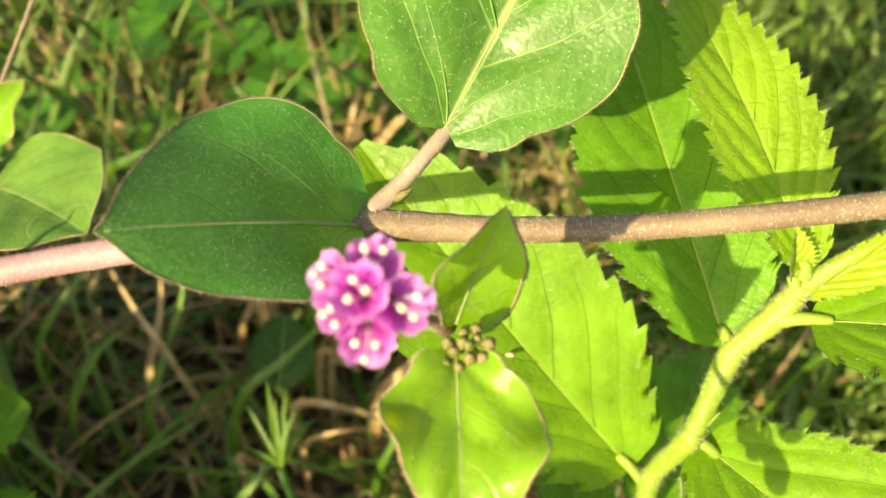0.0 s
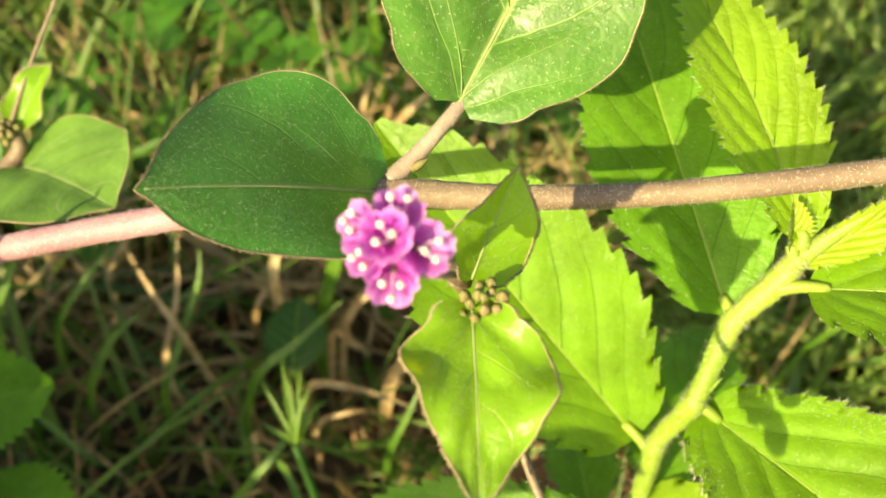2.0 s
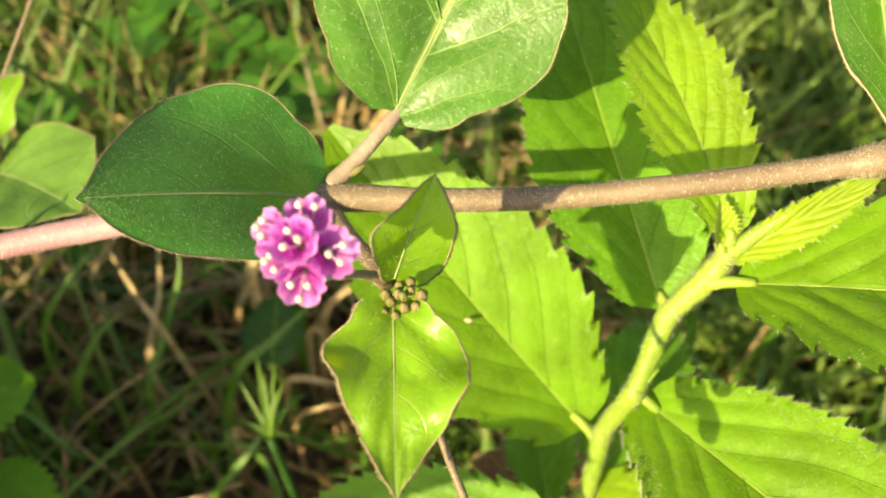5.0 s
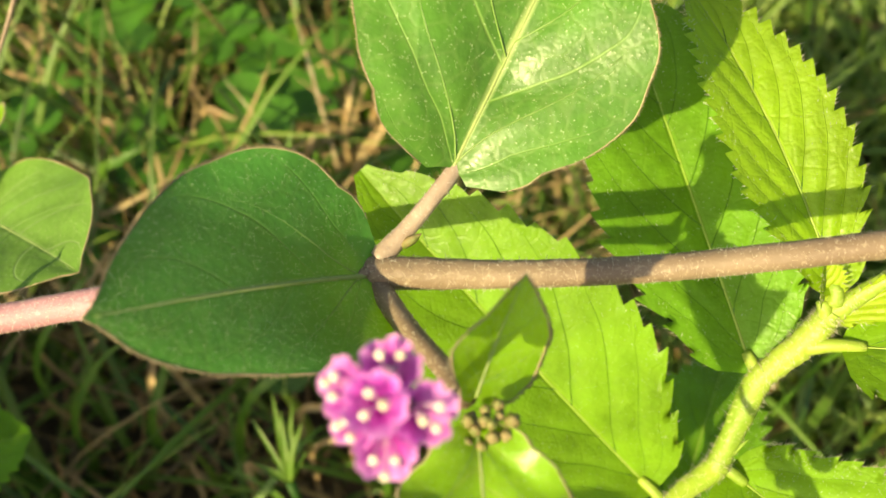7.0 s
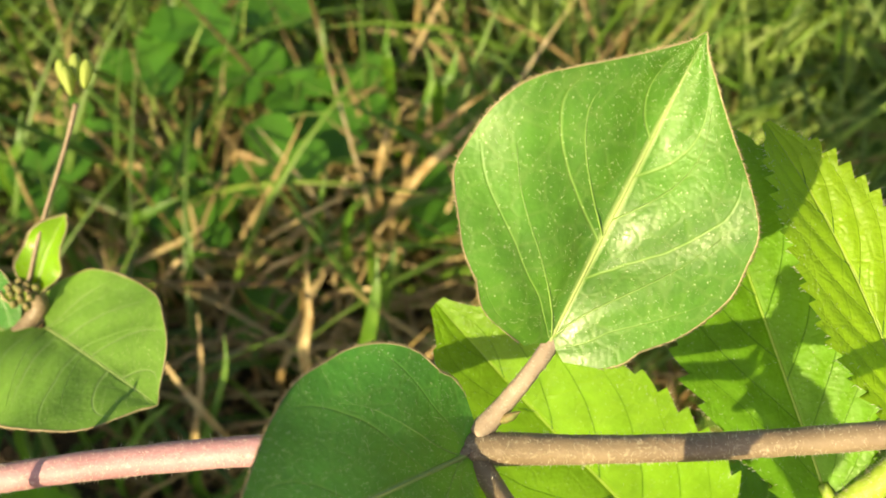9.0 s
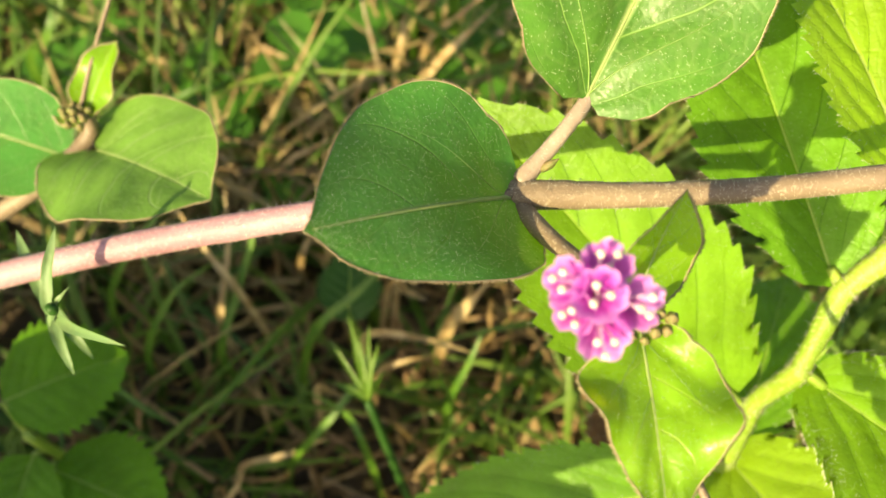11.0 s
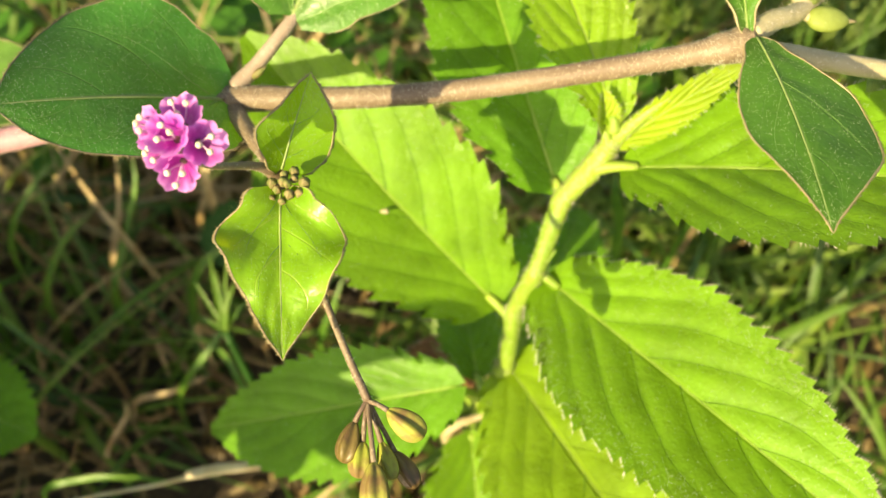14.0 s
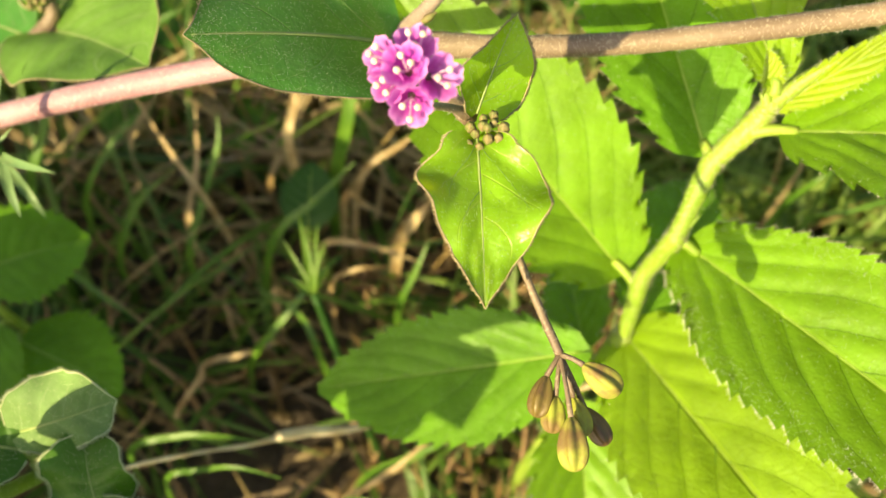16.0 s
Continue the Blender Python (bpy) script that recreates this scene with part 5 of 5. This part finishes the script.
straw_stalk([(-0.0186, 0.0158, 0.024), (-0.0100, 0.0197, 0.030), (-0.0019, 0.0258, 0.034)], 0.0010, (-0.003, -0.001))
straw_stalk([(-0.0480, 0.0305, 0.020), (-0.0425, 0.0348, 0.028), (-0.0427, 0.0371, 0.030)], 0.0010, (-0.001, -0.001))
straw_stalk([(-0.0160, 0.0967, 0.034), (-0.0106, 0.0992, 0.044), (-0.0050, 0.1009, 0.050), (-0.0001, 0.1054, 0.052)], 0.0018)
straw_stalk([(-0.0126, 0.1046, 0.040), (-0.0057, 0.1052, 0.050), (0.0014, 0.1084, 0.054)], 0.0012)
straw_stalk([(-0.0428, 0.1103, 0.034), (-0.0383, 0.1081, 0.036), (-0.0344, 0.1076, 0.034)], 0.0015)
straw_stalk([(-0.0390, 0.0909, 0.026), (-0.0287, 0.0928, 0.032), (-0.0169, 0.0943, 0.034)], 0.001)
straw_stalk([(-0.0252, 0.1017, 0.030), (-0.0221, 0.1048, 0.036), (-0.0187, 0.0990, 0.036)], 0.001)
straw_stalk([(-0.0300, 0.0868, 0.022), (-0.0212, 0.0860, 0.030), (-0.0097, 0.0833, 0.030)], 0.0011)
straw_stalk([(-0.0355, 0.0742, 0.022), (-0.0306, 0.0801, 0.030), (-0.0283, 0.0844, 0.034)], 0.0011)
straw_stalk([(-0.0177, 0.1023, 0.036), (-0.0161, 0.1049, 0.044), (-0.0138, 0.1095, 0.050)], 0.0012)
straw_stalk([(-0.0771, 0.1223, 0.030), (-0.0805, 0.1209, 0.034), (-0.0690, 0.1167, 0.036)], 0.0012)
straw_stalk([(-0.0664, 0.1119, 0.030), (-0.0587, 0.1084, 0.034), (-0.0608, 0.0999, 0.034)], 0.0012)
straw_stalk([(-0.0554, 0.0905, 0.026), (-0.0499, 0.0916, 0.032), (-0.0416, 0.0818, 0.032)], 0.0011)
grass_leaf([(-0.0100, 0.1069, 0.044), (-0.0087, 0.1092, 0.050), (-0.0076, 0.1117, 0.054), (-0.0086, 0.1152, 0.058)], 0.0014)
grass_leaf([(-0.0069, 0.1121, 0.046), (-0.0045, 0.1131, 0.052), (-0.0032, 0.1155, 0.056)], 0.0022)
grass_leaf([(-0.0146, 0.1152, 0.050), (-0.0148, 0.1166, 0.054), (-0.0141, 0.1218, 0.056)], 0.0018)
grass_leaf([(-0.0173, 0.0826, 0.030), (-0.0158, 0.0849, 0.038), (-0.0141, 0.0889, 0.042)], 0.0022)
grass_leaf([(-0.0229, 0.0915, 0.036), (-0.0214, 0.0923, 0.044), (-0.0201, 0.0935, 0.048)], 0.0014)
grass_leaf([(-0.0281, 0.0972, 0.030), (-0.0269, 0.0993, 0.038), (-0.0255, 0.1023, 0.042)], 0.0014)
grass_leaf([(-0.0279, 0.1269, 0.036), (-0.0266, 0.1271, 0.042), (-0.0266, 0.1313, 0.046)], 0.0018)
grass_leaf([(-0.0500, 0.0862, 0.030), (-0.0477, 0.0884, 0.038), (-0.0474, 0.0925, 0.042)], 0.0012)
grass_leaf([(-0.0586, 0.0975, 0.034), (-0.0539, 0.0972, 0.040), (-0.0488, 0.0985, 0.042)], 0.0018)
grass_leaf([(-0.0794, 0.1039, 0.040), (-0.0733, 0.1037, 0.050), (-0.0719, 0.1084, 0.054)], 0.002)

# sprig with narrow leaves
sprig = thing("grass_sprig", (-0.0130, 0.0240, GROUND - 0.002), "green sprig with a tuft of narrow pointed leaves", "grass", "narrow-leaved sprigs")
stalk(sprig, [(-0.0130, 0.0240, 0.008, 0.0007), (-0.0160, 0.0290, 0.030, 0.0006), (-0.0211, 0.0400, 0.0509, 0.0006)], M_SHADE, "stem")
rng = np.random.default_rng(61)
for dx, dy, dz, w in ((-0.0022, 0.0105, 0.0046, 0.0009), (0.0006, 0.0092, 0.0050, 0.0008), (0.0018, 0.0068, 0.0040, 0.0009), (-0.0050, 0.0078, 0.0040, 0.0007), (-0.0045, 0.0022, 0.0020, 0.0009), (0.0022, 0.0034, 0.0020, 0.0008), (-0.0008, 0.0078, 0.0052, 0.0008), (0.0012, 0.0050, 0.0050, 0.0009)):
    tip = V(-0.0211 + dx, 0.0400 + dy, 0.0509 + dz)
    part("leaf", Leaf((-0.0211, 0.0400, 0.0507), tip, V(dy, -dx, 0.0005), (w * 0.5, w * 0.5), (0.0, 0.8, 1.0, 1.0, 0.95, 0.85, 0.65, 0.4, 0.0), fold=(0.5, 0.5), arch=0.08).grid(4, 10), M_GRASS, sprig)

# grass shoot with pale spreading leaves
shoot = thing("grass_shoot", (-0.0850, 0.0740, GROUND - 0.002), "slender grass shoot with pale spreading leaves", "grass", "narrow-leaved sprigs")
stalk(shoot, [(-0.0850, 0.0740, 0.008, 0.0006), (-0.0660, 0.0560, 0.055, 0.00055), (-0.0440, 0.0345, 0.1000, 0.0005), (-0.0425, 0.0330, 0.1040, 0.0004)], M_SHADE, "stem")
for base, tip, side, w in (((-0.0428, 0.0325, 0.1034), (-0.0414, 0.0385, 0.1075), (0.003, 0.0, 0.0), 0.0010), ((-0.0441, 0.0346, 0.0998), (-0.0345, 0.0280, 0.1076), (0.001, -0.003, 0.0), 0.0010), ((-0.0458, 0.0362, 0.0965), (-0.0490, 0.0430, 0.0985), (0.003, 0.001, 0.0), 0.0012),
                            ((-0.0462, 0.0366, 0.0957), (-0.0432, 0.0300, 0.0950), (-0.003, -0.001, 0.0), 0.0011), ((-0.0505, 0.0408, 0.0868), (-0.0455, 0.0350, 0.0850), (-0.002, -0.003, 0.0), 0.0011), ((-0.0430, 0.0320, 0.1020), (-0.0405, 0.0342, 0.1052), (0.001, -0.002, 0.0), 0.0006)):
    part("leaf", Leaf(base, tip, side, (w * 0.5, w * 0.5), (0.0, 0.8, 1.0, 1.0, 0.95, 0.85, 0.65, 0.4, 0.0), fold=(0.4, 0.4), arch=0.10, wave=(0.3, 2.0, 0.0)).grid(4, 12), M_BLUEGRASS, shoot, "pale green narrow leaf")

# one pale straw rising over the bare soil, its colour lightened as if sunlit
straw = thing("dry_straw", (0.0058, 0.0362, GROUND), "pale grass straw slanting over the bare soil, lightened as if sunlit", "straw")
stalk(straw, [(0.0058, 0.0362, 0.0130, 0.0003), (-0.0095, 0.0287, 0.0270, 0.00035), (-0.0143, 0.0255, 0.0330, 0.0004), (-0.0179, 0.0232, 0.0390, 0.0006), (-0.0214, 0.0218, 0.0440, 0.00075), (-0.0243, 0.0197, 0.0500, 0.0007), (-0.0252, 0.0190, 0.0510, 0.00035), (-0.0277, 0.0172, 0.0550, 0.00025), (-0.0320, 0.0149, 0.0610, 0.00025), (-0.0370, 0.0122, 0.0670, 0.00025), (-0.0395, 0.0104, 0.0700, 0.0002)], M_SUN_TINTED_STRAW, "stem", "", 8, 0.05)
# pale twig against the shrub's stem
twig = thing("dry_twig", (0.0150, 0.008, GROUND), "short pale twig leaning on the shrub stem", "twig")
stalk(twig, [(0.0150, 0.008, 0.010, 0.0005), (0.0118, 0.0182, 0.0560, 0.0005), (0.0112, 0.0200, 0.0668, 0.0006), (0.0160, 0.0215, 0.0690, 0.0004)], M_PALE_STRAW, "stem", "", 8, 0.06)

# dead grass tuft standing behind
tuft = thing("dead_grass_tuft", (-0.0160, 0.0950, GROUND), "upright tuft of tan and green dry grass stalks", "grass")
rng = np.random.default_rng(71)
for i, (x, y, heading, lean, length, width, bend, green) in enumerate((
        (-0.0170, 0.094, 1.9, 0.25, 0.058, 0.0009, 0.5, 0), (-0.0150, 0.096, 1.0, 0.45, 0.060, 0.0020, 0.5, 1), (-0.0180, 0.092, 2.4, 0.35, 0.045, 0.0008, 0.6, 0), (-0.0140, 0.090, 0.6, 0.70, 0.055, 0.0010, 0.3, 0),
        (-0.0200, 0.098, 2.9, 0.55, 0.045, 0.0008, 0.6, 0), (-0.0140, 0.098, 0.9, 0.60, 0.055, 0.0022, 0.5, 1), (-0.0120, 0.100, 0.8, 0.55, 0.060, 0.0010, 0.6, 0),
        (-0.0190, 0.084, 1.5, 0.10, 0.040, 0.0022, 0.2, 1), (-0.0110, 0.094, 0.2, 0.95, 0.048, 0.0009, 0.2, 0), (-0.0185, 0.100, 4.2, 0.7, 0.040, 0.0009, 0.6, 0), (-0.0160, 0.091, 3.6, 1.0, 0.042, 0.0010, 0.3, 0))):
    part("blade", blade((x, y, lie(x, y)), heading, lean, length, width, bend, rng, 9, 0.5), M_GRASS if green else M_PALE_STRAW, tuft, "green grass blade" if green else "tan dry stalk")

# twigs on the soil
for i, (x, y, heading, length) in enumerate(((-0.028, 0.040, 0.25, 0.040), (-0.020, 0.033, 2.7, 0.030), (-0.050, 0.052, 0.6, 0.040), (0.045, 0.060, 2.3, 0.045), (0.062, 0.030, 1.9, 0.035), (-0.040, 0.018, 0.1, 0.028), (-0.005, 0.060, 1.0, 0.05), (-0.055, 0.100, 2.9, 0.06), (-0.020, 0.118, 0.2, 0.05), (0.03, 0.115, 2.6, 0.05))):
    ob = thing("dry_twig", (x, y, lie(x, y)), "thin brown dead twig lying in the grass", "twig", "twigs on the soil")
    c, s = math.cos(heading), math.sin(heading)
    stalk(ob, [(x + c * length * f, y + s * length * f, lie(x + c * length * f, y + s * length * f) + 0.0012 + 0.004 * f * (1 - f) * 4 * (i % 3), r) for f, r in ((-0.5, 0.0003), (-0.2, 0.00042), (0.1, 0.00036), (0.5, 0.0002))], M_TWIG, "stem", "", 7, 0.08, seed=i)

# clover
clover = thing("clover", (-0.042, 0.125, GROUND - 0.001), "three-part round clover leaf on a thin stalk", "clover", "clover in the grass")
stalk(clover, [(-0.042, 0.125, 0.009, 0.0004), (-0.0425, 0.127, 0.024, 0.00035), (-0.042, 0.128, 0.035, 0.0003)], M_SHRUB_STEM, "stalk", "", 6)
for k in range(3):
    a = 0.5 + 2.094 * k
    leaf = Leaf((-0.042, 0.128, 0.035), (-0.042 + 0.0085 * math.cos(a), 0.128 + 0.0085 * math.sin(a), 0.0362), (math.sin(a), -math.cos(a), 0.0), (0.0040, 0.0040), (0.0, 0.55, 0.80, 0.95, 1.0, 1.0, 0.92, 0.70, 0.0), fold=(0.15, 0.15))
    blade_ob = part("leaflet", leaf.grid(8, 14), M_CLOVER, clover)
for x, y, z, turn, size in ((-0.058, 0.128, 0.010, 40, 1.05), (-0.030, 0.126, 0.011, 100, 0.95), (-0.036, 0.112, 0.009, 200, 1.1), (-0.019, 0.128, 0.011, 150, 0.9), (-0.024, 0.114, 0.008, 15, 1.0), (-0.070, 0.118, 0.010, 75, 0.9), (0.022, 0.108, 0.009, 20, 1.0), (-0.050, 0.142, 0.011, 170, 1.1), (0.050, 0.100, 0.010, 120, 0.9), (-0.034, 0.142, 0.011, 60, 1.0), (-0.048, 0.098, 0.004, 20, 1.1), (-0.062, 0.092, 0.002, 130, 1.0), (-0.036, 0.086, 0.0, 75, 0.9), (-0.006, 0.104, 0.006, 200, 1.1), (0.004, 0.118, 0.008, 100, 1.0), (-0.075, 0.104, 0.008, 10, 1.1), (-0.054, 0.112, 0.008, 160, 0.9)):
    copy_thing(clover, pose(x, y, z, 0, 0, turn) @ Matrix.Scale(size, 4))
